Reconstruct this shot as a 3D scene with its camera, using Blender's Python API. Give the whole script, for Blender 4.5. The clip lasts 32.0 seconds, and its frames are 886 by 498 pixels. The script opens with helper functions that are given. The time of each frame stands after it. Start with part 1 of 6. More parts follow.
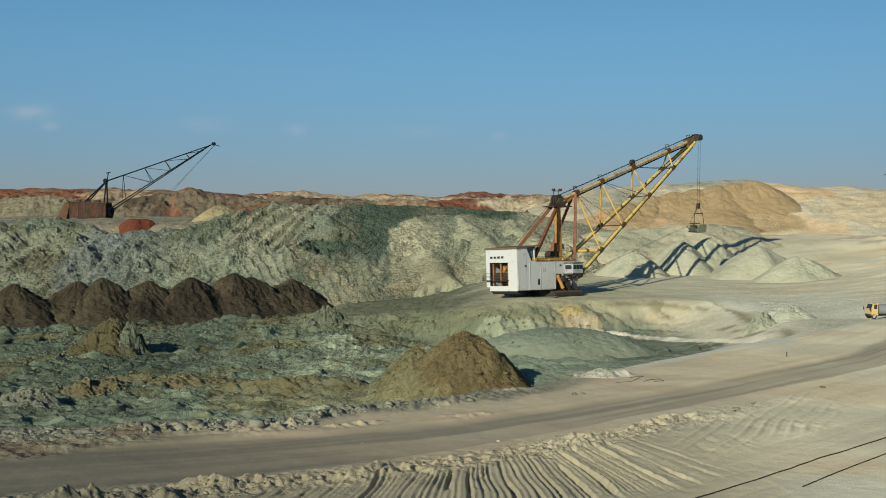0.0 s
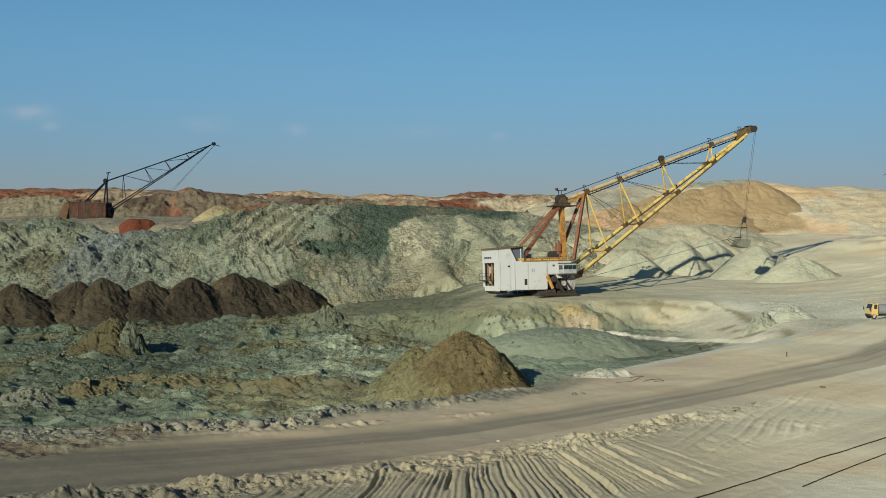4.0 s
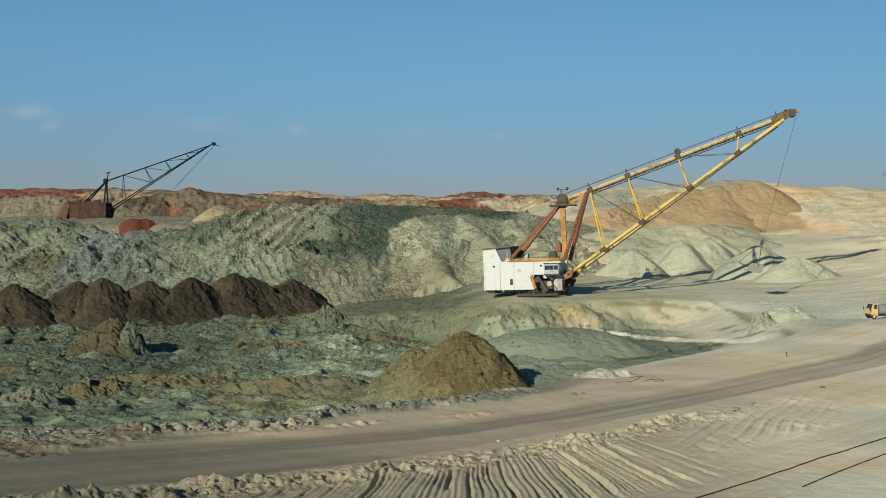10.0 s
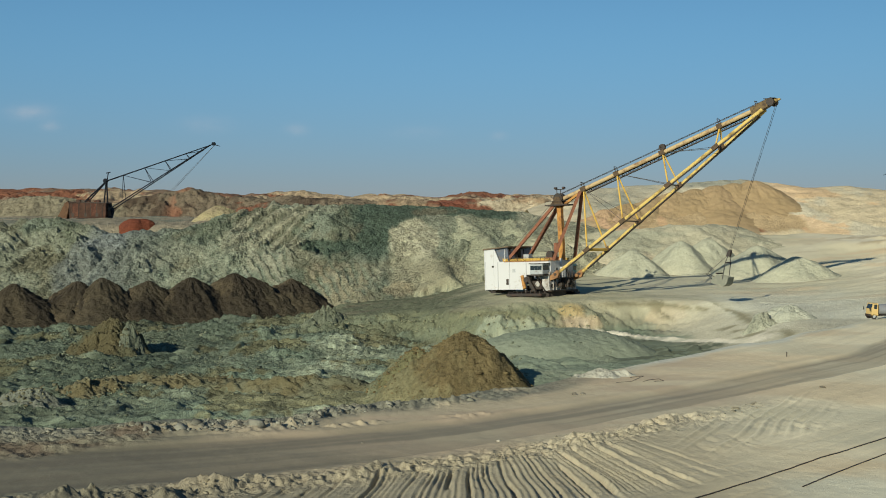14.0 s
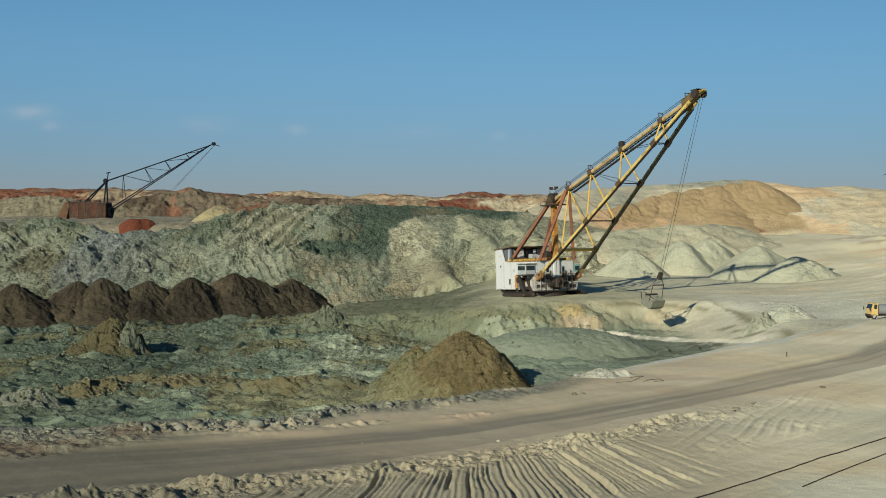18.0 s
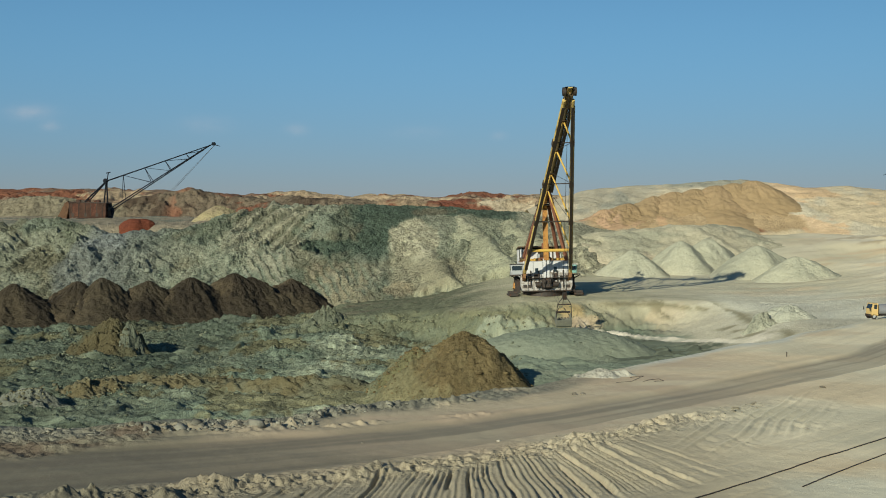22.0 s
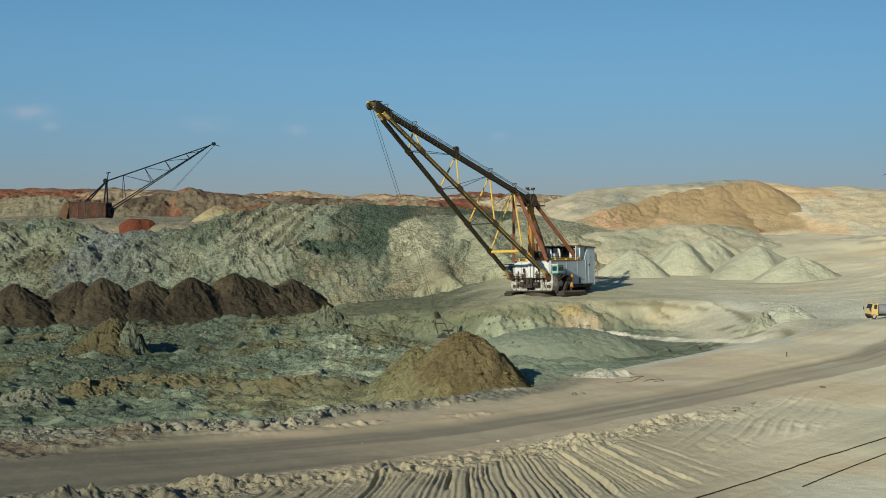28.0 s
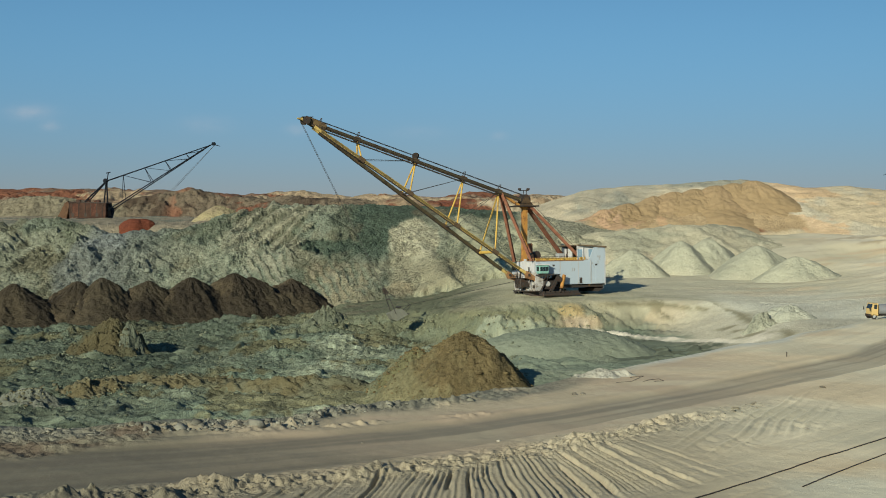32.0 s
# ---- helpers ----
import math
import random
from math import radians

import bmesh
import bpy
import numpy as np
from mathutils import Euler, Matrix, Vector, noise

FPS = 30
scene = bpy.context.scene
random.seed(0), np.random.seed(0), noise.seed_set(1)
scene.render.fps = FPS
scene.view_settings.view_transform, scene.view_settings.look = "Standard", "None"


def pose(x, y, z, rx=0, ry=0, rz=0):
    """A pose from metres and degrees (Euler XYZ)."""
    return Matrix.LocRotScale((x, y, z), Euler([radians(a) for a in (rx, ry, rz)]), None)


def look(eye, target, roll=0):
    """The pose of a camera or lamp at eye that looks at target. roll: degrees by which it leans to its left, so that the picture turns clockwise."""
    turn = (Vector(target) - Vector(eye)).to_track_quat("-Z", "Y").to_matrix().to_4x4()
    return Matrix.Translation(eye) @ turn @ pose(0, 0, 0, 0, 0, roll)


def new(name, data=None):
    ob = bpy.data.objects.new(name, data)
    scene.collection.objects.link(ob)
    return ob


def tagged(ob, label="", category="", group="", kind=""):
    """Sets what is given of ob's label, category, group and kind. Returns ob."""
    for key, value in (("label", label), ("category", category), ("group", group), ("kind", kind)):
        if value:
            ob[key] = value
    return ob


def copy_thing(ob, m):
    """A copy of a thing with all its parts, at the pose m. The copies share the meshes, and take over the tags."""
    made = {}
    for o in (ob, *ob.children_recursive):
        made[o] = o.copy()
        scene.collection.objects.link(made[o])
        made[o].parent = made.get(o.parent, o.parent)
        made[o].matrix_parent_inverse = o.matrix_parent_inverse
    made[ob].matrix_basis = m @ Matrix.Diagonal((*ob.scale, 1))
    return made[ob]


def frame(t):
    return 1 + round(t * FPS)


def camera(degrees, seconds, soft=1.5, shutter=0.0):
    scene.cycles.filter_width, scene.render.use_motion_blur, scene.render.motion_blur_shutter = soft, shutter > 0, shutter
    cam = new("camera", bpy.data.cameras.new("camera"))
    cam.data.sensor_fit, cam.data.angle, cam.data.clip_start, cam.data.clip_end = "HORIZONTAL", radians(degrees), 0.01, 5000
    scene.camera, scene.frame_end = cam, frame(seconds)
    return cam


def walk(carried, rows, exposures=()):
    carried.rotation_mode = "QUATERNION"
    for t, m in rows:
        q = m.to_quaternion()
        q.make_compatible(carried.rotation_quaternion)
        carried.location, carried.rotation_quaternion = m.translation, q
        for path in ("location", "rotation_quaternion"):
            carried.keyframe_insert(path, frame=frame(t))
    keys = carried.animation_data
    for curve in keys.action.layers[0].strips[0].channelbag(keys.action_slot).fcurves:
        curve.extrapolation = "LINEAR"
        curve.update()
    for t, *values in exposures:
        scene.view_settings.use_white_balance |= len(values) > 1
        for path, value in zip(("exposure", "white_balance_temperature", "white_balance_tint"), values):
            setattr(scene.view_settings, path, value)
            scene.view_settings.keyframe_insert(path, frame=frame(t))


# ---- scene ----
# ---- camera: stands still, high over the near bench ----
cam = camera(39.23, 32.0, soft=0.98)
VIEW = pose(0.0, 0.0, 31.3, 87.89, 0, 0)
walk(cam, [(0, VIEW), (32, VIEW)])

# ---- sky and sun ----
SUN_AZ, SUN_EL = -149.0, 21.0
world = bpy.data.worlds.new("sky")
scene.world = world
world.use_nodes = True
wn, wl = world.node_tree.nodes, world.node_tree.links
wn.clear()
sky = wn.new("ShaderNodeTexSky")
sky.sky_type = "NISHITA"
sky.sun_disc = False
sky.sun_elevation = radians(SUN_EL)
sky.sun_rotation = radians(SUN_AZ)
sky.altitude = 100
sky.air_density, sky.dust_density, sky.ozone_density = 0.8, 0.0, 3.0
bg = wn.new("ShaderNodeBackground")
bg.inputs["Strength"].default_value = 0.075
out = wn.new("ShaderNodeOutputWorld")
tint = wn.new("ShaderNodeMix")
tint.data_type, tint.blend_type = "RGBA", "MULTIPLY"
tint.inputs["Factor"].default_value = 1.0
wl.new(sky.outputs[0], tint.inputs["A"])
# thin scraps of cloud low in the sky
way = wn.new("ShaderNodeTexCoord")
sep = wn.new("ShaderNodeSeparateXYZ")
wl.new(way.outputs["Generated"], sep.inputs[0])


def sky_math(op, a, b=None, c=None):
    k = wn.new("ShaderNodeMath")
    k.operation = op
    for i, v in enumerate((a, b, c)):
        if v is None:
            continue
        if isinstance(v, (int, float)):
            k.inputs[i].default_value = v
        else:
            wl.new(v, k.inputs[i])
    return k.outputs[0]


# haze takes the light from the lowest sky
haze = wn.new("ShaderNodeMapRange")
haze.interpolation_type = "SMOOTHSTEP"
haze.inputs["From Min"].default_value = -0.03
haze.inputs["From Max"].default_value = 0.17
wl.new(sep.outputs["Z"], haze.inputs["Value"])
grade = wn.new("ShaderNodeMix")
grade.data_type = "RGBA"
grade.inputs["A"].default_value = (0.385, 0.43, 0.63, 1)
grade.inputs["B"].default_value = (0.67, 0.955, 1.0, 1)
wl.new(haze.outputs[0], grade.inputs["Factor"])
west = sky_math("MULTIPLY_ADD", sep.outputs["X"], -0.3, 1.0)
side = wn.new("ShaderNodeVectorMath")
side.operation = "SCALE"
wl.new(grade.outputs["Result"], side.inputs[0])
wl.new(west, side.inputs["Scale"])
wl.new(side.outputs[0], tint.inputs["B"])
ux = sky_math("DIVIDE", sep.outputs["X"], sep.outputs["Y"])
uz = sky_math("DIVIDE", sep.outputs["Z"], sep.outputs["Y"])
puff = None
for x0, z0, wx, wz, k in ((-0.331, 0.073, 0.017, 0.0055, 1.0), (-0.315, 0.062, 0.007, 0.0035, 0.9), (-0.19, 0.063, 0.018, 0.006, 0.45), (-0.117, 0.059, 0.008, 0.004, 0.8), (-0.02, 0.057, 0.02, 0.005, 0.25), (0.045, 0.054, 0.006, 0.003, 0.5)):
    ex = sky_math("DIVIDE", sky_math("SUBTRACT", ux, x0), wx)
    ez = sky_math("DIVIDE", sky_math("SUBTRACT", uz, z0), wz)
    dd = sky_math("ADD", sky_math("MULTIPLY", ex, ex), sky_math("MULTIPLY", ez, ez))
    g = sky_math("MULTIPLY", sky_math("POWER", 2.718, sky_math("MULTIPLY", dd, -1.0)), k)
    puff = g if puff is None else sky_math("ADD", puff, g)
wisp = wn.new("ShaderNodeTexNoise")
wisp.inputs["Scale"].default_value = 70
wisp.inputs["Detail"].default_value = 5
stretch = wn.new("ShaderNodeMapping")
stretch.inputs["Scale"].default_value = (1, 1, 2.2)
wl.new(way.outputs["Generated"], stretch.inputs["Vector"])
wl.new(stretch.outputs[0], wisp.inputs["Vector"])
ahead = sky_math("GREATER_THAN", sep.outputs["Y"], 0.0)
cover = sky_math("MULTIPLY", sky_math("MULTIPLY", puff, ahead), sky_math("MULTIPLY", wisp.outputs[0], 0.45))
cloud = wn.new("ShaderNodeMix")
cloud.data_type = "RGBA"
cloud.inputs["B"].default_value = (7.6, 7.4, 7.6, 1)
wl.new(cover, cloud.inputs["Factor"])
wl.new(tint.outputs["Result"], cloud.inputs["A"])
wl.new(cloud.outputs["Result"], bg.inputs["Color"])
wl.new(bg.outputs[0], out.inputs["Surface"])

sun_data = bpy.data.lights.new("sun", "SUN")
sun_data.energy = 4.8
sun_data.angle = radians(0.53)
sun_data.color = (1.0, 0.955, 0.755)
sun = new("sun", sun_data)
sx, sy = math.sin(radians(SUN_AZ)), math.cos(radians(SUN_AZ))
sun.matrix_world = look((sx * 100, sy * 100, 100 * math.tan(radians(SUN_EL))), (0, 0, 0))
scene.view_settings.exposure = 0.0


# ---- noise in plan, for land forms ----
def lattice(ix, iy, seed):
    h = (ix.astype(np.int64) * 374761393 + iy.astype(np.int64) * 668265263 + seed * 974634777) & 0x7FFFFFFF
    h = ((h ^ (h >> 13)) * 1274126177) & 0x7FFFFFFF
    return ((h ^ (h >> 16)) & 0xFFFF) / 32767.5 - 1.0


def vnoise(x, y, seed=0):
    ix, iy = np.floor(x), np.floor(y)
    fx, fy = x - ix, y - iy
    fx, fy = fx * fx * (3 - 2 * fx), fy * fy * (3 - 2 * fy)
    a, b = lattice(ix, iy, seed), lattice(ix + 1, iy, seed)
    c, d = lattice(ix, iy + 1, seed), lattice(ix + 1, iy + 1, seed)
    return (a * (1 - fx) + b * fx) * (1 - fy) + (c * (1 - fx) + d * fx) * fy


def fbm(x, y, size, octaves=4, seed=0, gain=0.5):
    total, amp, f = 0.0, 1.0, 1.0 / size
    for k in range(octaves):
        c, s = math.cos(k * 1.1 + seed), math.sin(k * 1.1 + seed)
        total = total + amp * vnoise((x * c - y * s) * f, (x * s + y * c) * f, seed + k * 17)
        amp, f = amp * gain, f * 2.03
    return total


def lumps(x, y, size, octaves=3, seed=0):
    """Rounded heaps with sharp valleys, 0 to about 1."""
    total, amp, f = 0.0, 0.6, 1.0 / size
    for k in range(octaves):
        total = total + amp * (1 - np.abs(vnoise(x * f + k * 3.7, y * f - k * 1.9, seed + k * 31)))**2
        amp, f = amp * 0.5, f * 2.1
    return total


def heaps(x, y, size, seed=0, steep=1.0, blocky=False):
    """Tipped loads side by side: cones that run into one another. Their height, 0 to about 1, and a number for each load."""
    gx, gy = np.floor(x / size), np.floor(y / size)
    best, tone = np.full(np.shape(x), -9.0), np.zeros(np.shape(x))
    for i in (-1, 0, 1):
        for j in (-1, 0, 1):
            cx, cy = gx + i, gy + j
            dx = x / size - cx - 0.5 - 0.42 * lattice(cx, cy, seed)
            dy = y / size - cy - 0.5 - 0.42 * lattice(cx, cy, seed + 3)
            if blocky:
                turn = 3.14 * lattice(cx, cy, seed + 11)
                far = np.maximum(np.abs(dx * np.cos(turn) + dy * np.sin(turn)) * 1.5, np.abs(dy * np.cos(turn) - dx * np.sin(turn)) * 0.75 + 0.12)
            else:
                far = np.sqrt(dx * dx + dy * dy + 0.004)
            h = 1.0 + 0.30 * lattice(cx, cy, seed + 5) - steep * far
            up = h > best
            best = np.where(up, h, best)
            tone = np.where(up, lattice(cx, cy, seed + 7), tone)
    return best, tone


def crumbs(x, y, size, seed=0):
    """Broken clods of two sizes, about -0.5 to 0.5."""
    a = heaps(x + 0.25 * size * vnoise(x / size, y / size, seed), y + 0.25 * size * vnoise(x / size, y / size, seed + 1), size, seed + 2, blocky=True)[0]
    b = heaps(x, y, size * 0.45, seed + 9, blocky=True)[0]
    return (a - 0.6) + 0.45 * (b - 0.6)


def smooth(a, b, v):
    t = np.clip((v - a) / (b - a), 0, 1)
    return t * t * (3 - 2 * t)


def mixc(base, colour, w):
    return base * (1 - w[..., None]) + np.array(colour) * w[..., None]


# ---- materials ----
def nodes_of(name):
    m = bpy.data.materials.new(name)
    m.use_nodes = True
    nt = m.node_tree
    return m, nt.nodes, nt.links, nt.nodes["Principled BSDF"]


def earth(name, grain, bump, coarse=6.0, spread=0.35):
    """Soil: the colour that the land has there, broken by grains and stains of two sizes, with relief."""
    m, n, l, b = nodes_of(name)
    b.inputs["Roughness"].default_value = 0.95
    b.inputs["Specular IOR Level"].default_value = 0.15
    at = n.new("ShaderNodeAttribute")
    at.attribute_name = "soil"
    geo = n.new("ShaderNodeNewGeometry")
    big = n.new("ShaderNodeTexNoise")
    big.inputs["Scale"].default_value = 1.0 / coarse
    big.inputs["Detail"].default_value = 6
    big.inputs["Roughness"].default_value = 0.65
    fine = n.new("ShaderNodeTexNoise")
    fine.inputs["Scale"].default_value = 1.0 / grain
    fine.inputs["Detail"].default_value = 5
    fine.inputs["Roughness"].default_value = 0.7
    for t in (big, fine):
        l.new(geo.outputs["Position"], t.inputs["Vector"])
    speck = n.new("ShaderNodeTexNoise")
    speck.inputs["Scale"].default_value = 2.6 / grain
    speck.inputs["Detail"].default_value = 3
    l.new(geo.outputs["Position"], speck.inputs["Vector"])
    half = n.new("ShaderNodeMath")
    half.operation = "MULTIPLY_ADD"
    half.inputs[1].default_value = 0.5
    l.new(speck.outputs[0], half.inputs[0])
    l.new(fine.outputs[0], half.inputs[2])
    add = n.new("ShaderNodeMath")
    add.operation = "ADD"
    l.new(big.outputs[0], add.inputs[0])
    l.new(half.outputs[0], add.inputs[1])
    rng = n.new("ShaderNodeMapRange")
    rng.inputs["From Min"].default_value = 0.85
    rng.inputs["From Max"].default_value = 1.65
    rng.inputs["To Min"].default_value = 1 - spread
    rng.inputs["To Max"].default_value = 1 + spread
    l.new(add.outputs[0], rng.inputs["Value"])
    # smooth, trodden ground is also more even in colour
    even = n.new("ShaderNodeMix")
    even.data_type = "FLOAT"
    even.inputs["A"].default_value = 1.0
    l.new(at.outputs["Alpha"], even.inputs["Factor"])
    l.new(rng.outputs[0], even.inputs["B"])
    mul = n.new("ShaderNodeVectorMath")
    mul.operation = "SCALE"
    l.new(at.outputs["Color"], mul.inputs[0])
    l.new(even.outputs["Result"], mul.inputs["Scale"])
    l.new(mul.outputs[0], b.inputs["Base Color"])
    bp = n.new("ShaderNodeBump")
    bp.inputs["Strength"].default_value = 1.0
    bp.inputs["Distance"].default_value = bump
    cell = n.new("ShaderNodeTexVoronoi")
    cell.feature = "SMOOTH_F1"
    cell.inputs["Scale"].default_value = 0.55 / grain
    cell.inputs["Smoothness"].default_value = 0.3
    wob = n.new("ShaderNodeVectorMath")
    wob.operation = "MULTIPLY_ADD"
    wob.inputs[1].default_value = (grain * 1.6,) * 3
    l.new(fine.outputs["Color"], wob.inputs[0])
    l.new(geo.outputs["Position"], wob.inputs[2])
    l.new(wob.outputs[0], cell.inputs["Vector"])
    mad = n.new("ShaderNodeMath")
    mad.operation = "MULTIPLY_ADD"
    mad.inputs[1].default_value = -0.6
    l.new(cell.outputs["Distance"], mad.inputs[0])
    l.new(fine.outputs[0], mad.inputs[2])
    rel = n.new("ShaderNodeMath")
    rel.operation = "MULTIPLY"
    l.new(mad.outputs[0], rel.inputs[0])
    l.new(at.outputs["Alpha"], rel.inputs[1])
    l.new(rel.outputs[0], bp.inputs["Height"])
    l.new(bp.outputs[0], b.inputs["Normal"])
    return m


def painted(name, colour, rough=0.55, metal=0.0, rust=0.25, rust_colour=(0.13, 0.05, 0.025), size=1.2):
    """Weathered paint: rust and dirt in patches."""
    m, n, l, b = nodes_of(name)
    tc = n.new("ShaderNodeTexCoord")
    no = n.new("ShaderNodeTexNoise")
    no.inputs["Scale"].default_value = 1.0 / size
    no.inputs["Detail"].default_value = 7
    no.inputs["Roughness"].default_value = 0.7
    l.new(tc.outputs["Object"], no.inputs["Vector"])
    ramp = n.new("ShaderNodeMapRange")
    ramp.inputs["From Min"].default_value = 0.62 - 0.3 * rust
    ramp.inputs["From Max"].default_value = 0.78 - 0.2 * rust
    l.new(no.outputs[0], ramp.inputs["Value"])
    mix = n.new("ShaderNodeMix")
    mix.data_type = "RGBA"
    mix.inputs["A"].default_value = (*colour, 1)
    mix.inputs["B"].default_value = (*rust_colour, 1)
    l.new(ramp.outputs[0], mix.inputs["Factor"])
    l.new(mix.outputs["Result"], b.inputs["Base Color"])
    b.inputs["Roughness"].default_value = rough
    b.inputs["Metallic"].default_value = metal
    b.inputs["Specular IOR Level"].default_value = 0.25
    bp = n.new("ShaderNodeBump")
    bp.inputs["Strength"].default_value = 0.4
    bp.inputs["Distance"].default_value = 0.02
    l.new(no.outputs[0], bp.inputs["Height"])
    l.new(bp.outputs[0], b.inputs["Normal"])
    return m


SOIL = earth("soil", 0.8, 0.36, 8.0, 0.34)
SOIL_CLODS = earth("soil_clods", 1.0, 1.5, 3.0, 0.50)
SOIL_FAR = earth("soil_far", 3.0, 1.6, 18.0, 0.42)
SOIL_SAND = earth("soil_sand", 0.8, 0.30, 14.0, 0.34)
SOIL_BITS = earth("soil_bits", 0.3, 0.04, 3.0, 0.35)
SOIL_PILE = earth("soil_pile", 0.9, 0.55, 5.0, 0.42)
WHITE = painted("white_panel", (0.55, 0.555, 0.545), 0.6, 0, 0.14, (0.34, 0.29, 0.22), 2.2)
YELLOW = painted("yellow_paint", (0.60, 0.39, 0.085), 0.75, 0, 0.35, (0.22, 0.10, 0.04), 2.5)
RUST = painted("rust_red_paint", (0.235, 0.10, 0.058), 0.85, 0, 0.5, (0.12, 0.05, 0.03), 1.2)
ORANGE = painted("orange_paint", (0.44, 0.22, 0.055), 0.6, 0, 0.5, (0.18, 0.07, 0.03), 1.5)
STEEL = painted("dark_steel", (0.055, 0.048, 0.042), 0.6, 0.3, 0.4, (0.10, 0.05, 0.03), 1.0)
DECK = painted("deck_rust", (0.30, 0.16, 0.07), 0.8, 0, 0.5, (0.12, 0.06, 0.035), 1.5)
GREY = painted("grey_paint", (0.36, 0.38, 0.38), 0.6, 0, 0.3, (0.16, 0.12, 0.09), 1.2)
TURQ = painted("turquoise_paint", (0.20, 0.40, 0.34), 0.6, 0, 0.3, (0.3, 0.3, 0.26), 1.5)
ROPE = painted("steel_rope", (0.07, 0.065, 0.06), 0.5, 0.5, 0.2, (0.05, 0.04, 0.03), 0.5)
BLUE = painted("dark_blue_paint", (0.006, 0.010, 0.016), 0.9, 0, 0.2, (0.05, 0.03, 0.03), 2.0)
BRICKRED = painted("faded_red_paint", (0.085, 0.042, 0.027), 0.85, 0, 0.75, (0.035, 0.02, 0.014), 3.2)
GLASS, _n, _l, _b = nodes_of("dark_glass")
_b.inputs["Base Color"].default_value = (0.02, 0.03, 0.035, 1)
_b.inputs["Roughness"].default_value = 0.12


# ---- mesh helpers ----
def sheet(name, X, Y, Z, C, material, wrap=False, relief=None):
    """A grid of points as one mesh; C is the soil's colour at each point, relief how coarse it is there."""
    r, c = X.shape
    me = bpy.data.meshes.new(name)
    co = np.stack([X, Y, Z], -1).reshape(-1, 3)
    i = np.arange(r * c).reshape(r, c)
    if wrap:
        i = np.concatenate([i, i[:, :1]], 1)
    q = np.stack([i[:-1, :-1], i[:-1, 1:], i[1:, 1:], i[1:, :-1]], -1).reshape(-1, 4)
    me.vertices.add(len(co))
    me.vertices.foreach_set("co", co.ravel().astype(np.float32))
    me.loops.add(q.size)
    me.loops.foreach_set("vertex_index", q.ravel().astype(np.int32))
    me.polygons.add(len(q))
    me.polygons.foreach_set("loop_start", np.arange(0, q.size, 4, dtype=np.int32))
    me.update(calc_edges=True)
    me.shade_smooth()
    at = me.attributes.new("soil", "FLOAT_COLOR", "POINT")
    at.data.foreach_set("color", np.concatenate([np.clip(C, 0.004, 0.9), np.ones(C.shape[:2] + (1,)) if relief is None else relief[..., None]], -1).ravel().astype(np.float32))
    me.materials.append(material)
    me.validate()
    return new(name, me)


def part(name, bm, material, parent=None, label=""):
    """One bmesh as one mesh object, under a thing or a part."""
    me = bpy.data.meshes.new(name)
    bmesh.ops.recalc_face_normals(bm, faces=bm.faces)
    bm.to_mesh(me)
    bm.free()
    me.materials.append(material)
    ob = new(name, me)
    if parent:
        ob.parent = parent
    return tagged(ob, label) if label else ob


def box(x0, x1, y0, y1, z0, z1, bevel=0.0, bm=None):
    bm = bm or bmesh.new()
    r = bmesh.ops.create_cube(bm, size=1, matrix=Matrix.Translation(((x0 + x1) / 2, (y0 + y1) / 2, (z0 + z1) / 2)) @ Matrix.Diagonal((x1 - x0, y1 - y0, z1 - z0, 1)))
    if bevel:
        es = list({e for v in r["verts"] for e in v.link_edges})
        bmesh.ops.bevel(bm, geom=es, offset=bevel, segments=1, affect="EDGES")
    return bm


def tube(a, b, r, n=10, bm=None, r2=None):
    bm = bm or bmesh.new()
    a, b = Vector(a), Vector(b)
    q = (b - a).to_track_quat("Z", "Y").to_matrix().to_4x4()
    bmesh.ops.create_cone(bm, cap_ends=True, segments=n, radius1=r, radius2=r if r2 is None else r2, depth=(b - a).length, matrix=Matrix.Translation((a + b) / 2) @ q)
    return bm


def bar(a, b, w, h, bm=None):
    """A square beam from a to b."""
    bm = bm or bmesh.new()
    a, b = Vector(a), Vector(b)
    q = (b - a).to_track_quat("Z", "Y").to_matrix().to_4x4()
    bmesh.ops.create_cube(bm, size=1, matrix=Matrix.Translation((a + b) / 2) @ q @ Matrix.Diagonal((w, h, (b - a).length, 1)))
    return bm


def prism(pts, y0, y1, bm=None):
    """A side outline in x, z pulled out from y0 to y1."""
    bm = bm or bmesh.new()
    a = [bm.verts.new((x, y0, z)) for x, z in pts]
    b = [bm.verts.new((x, y1, z)) for x, z in pts]
    n = len(pts)
    bm.faces.new(a)
    bm.faces.new(b[::-1])
    for i in range(n):
        bm.faces.new((a[i], b[i], b[(i + 1) % n], a[(i + 1) % n]))
    return bm


def lerp(a, b, t):
    return tuple(p + (q - p) * t for p, q in zip(a, b))


# ---- the lie of the land ----
def line(xs, ys):
    xs, ys = np.array(xs), np.array(ys)
    return lambda x: np.interp(x, xs, ys)


RIM = line((-400, -120, -41, -15, 10, 37, 57, 84, 150, 400), (60, 96, 116, 124, 143, 176, 199, 232, 330, 700))
ROAD = line((-400, -35, -18, 1, 14, 19, 34, 58, 120, 400), (60, 98.5, 104.5, 114.3, 125.2, 129.8, 144.3, 170, 262, 700))
HALF = line((-40, 0, 19, 36, 60, 120), (7.0, 6.2, 4.6, 4.4, 5.4, 6.0))
BENCH, PAD = 10.0, 0.0
AX, AY = 34.9, 425.5

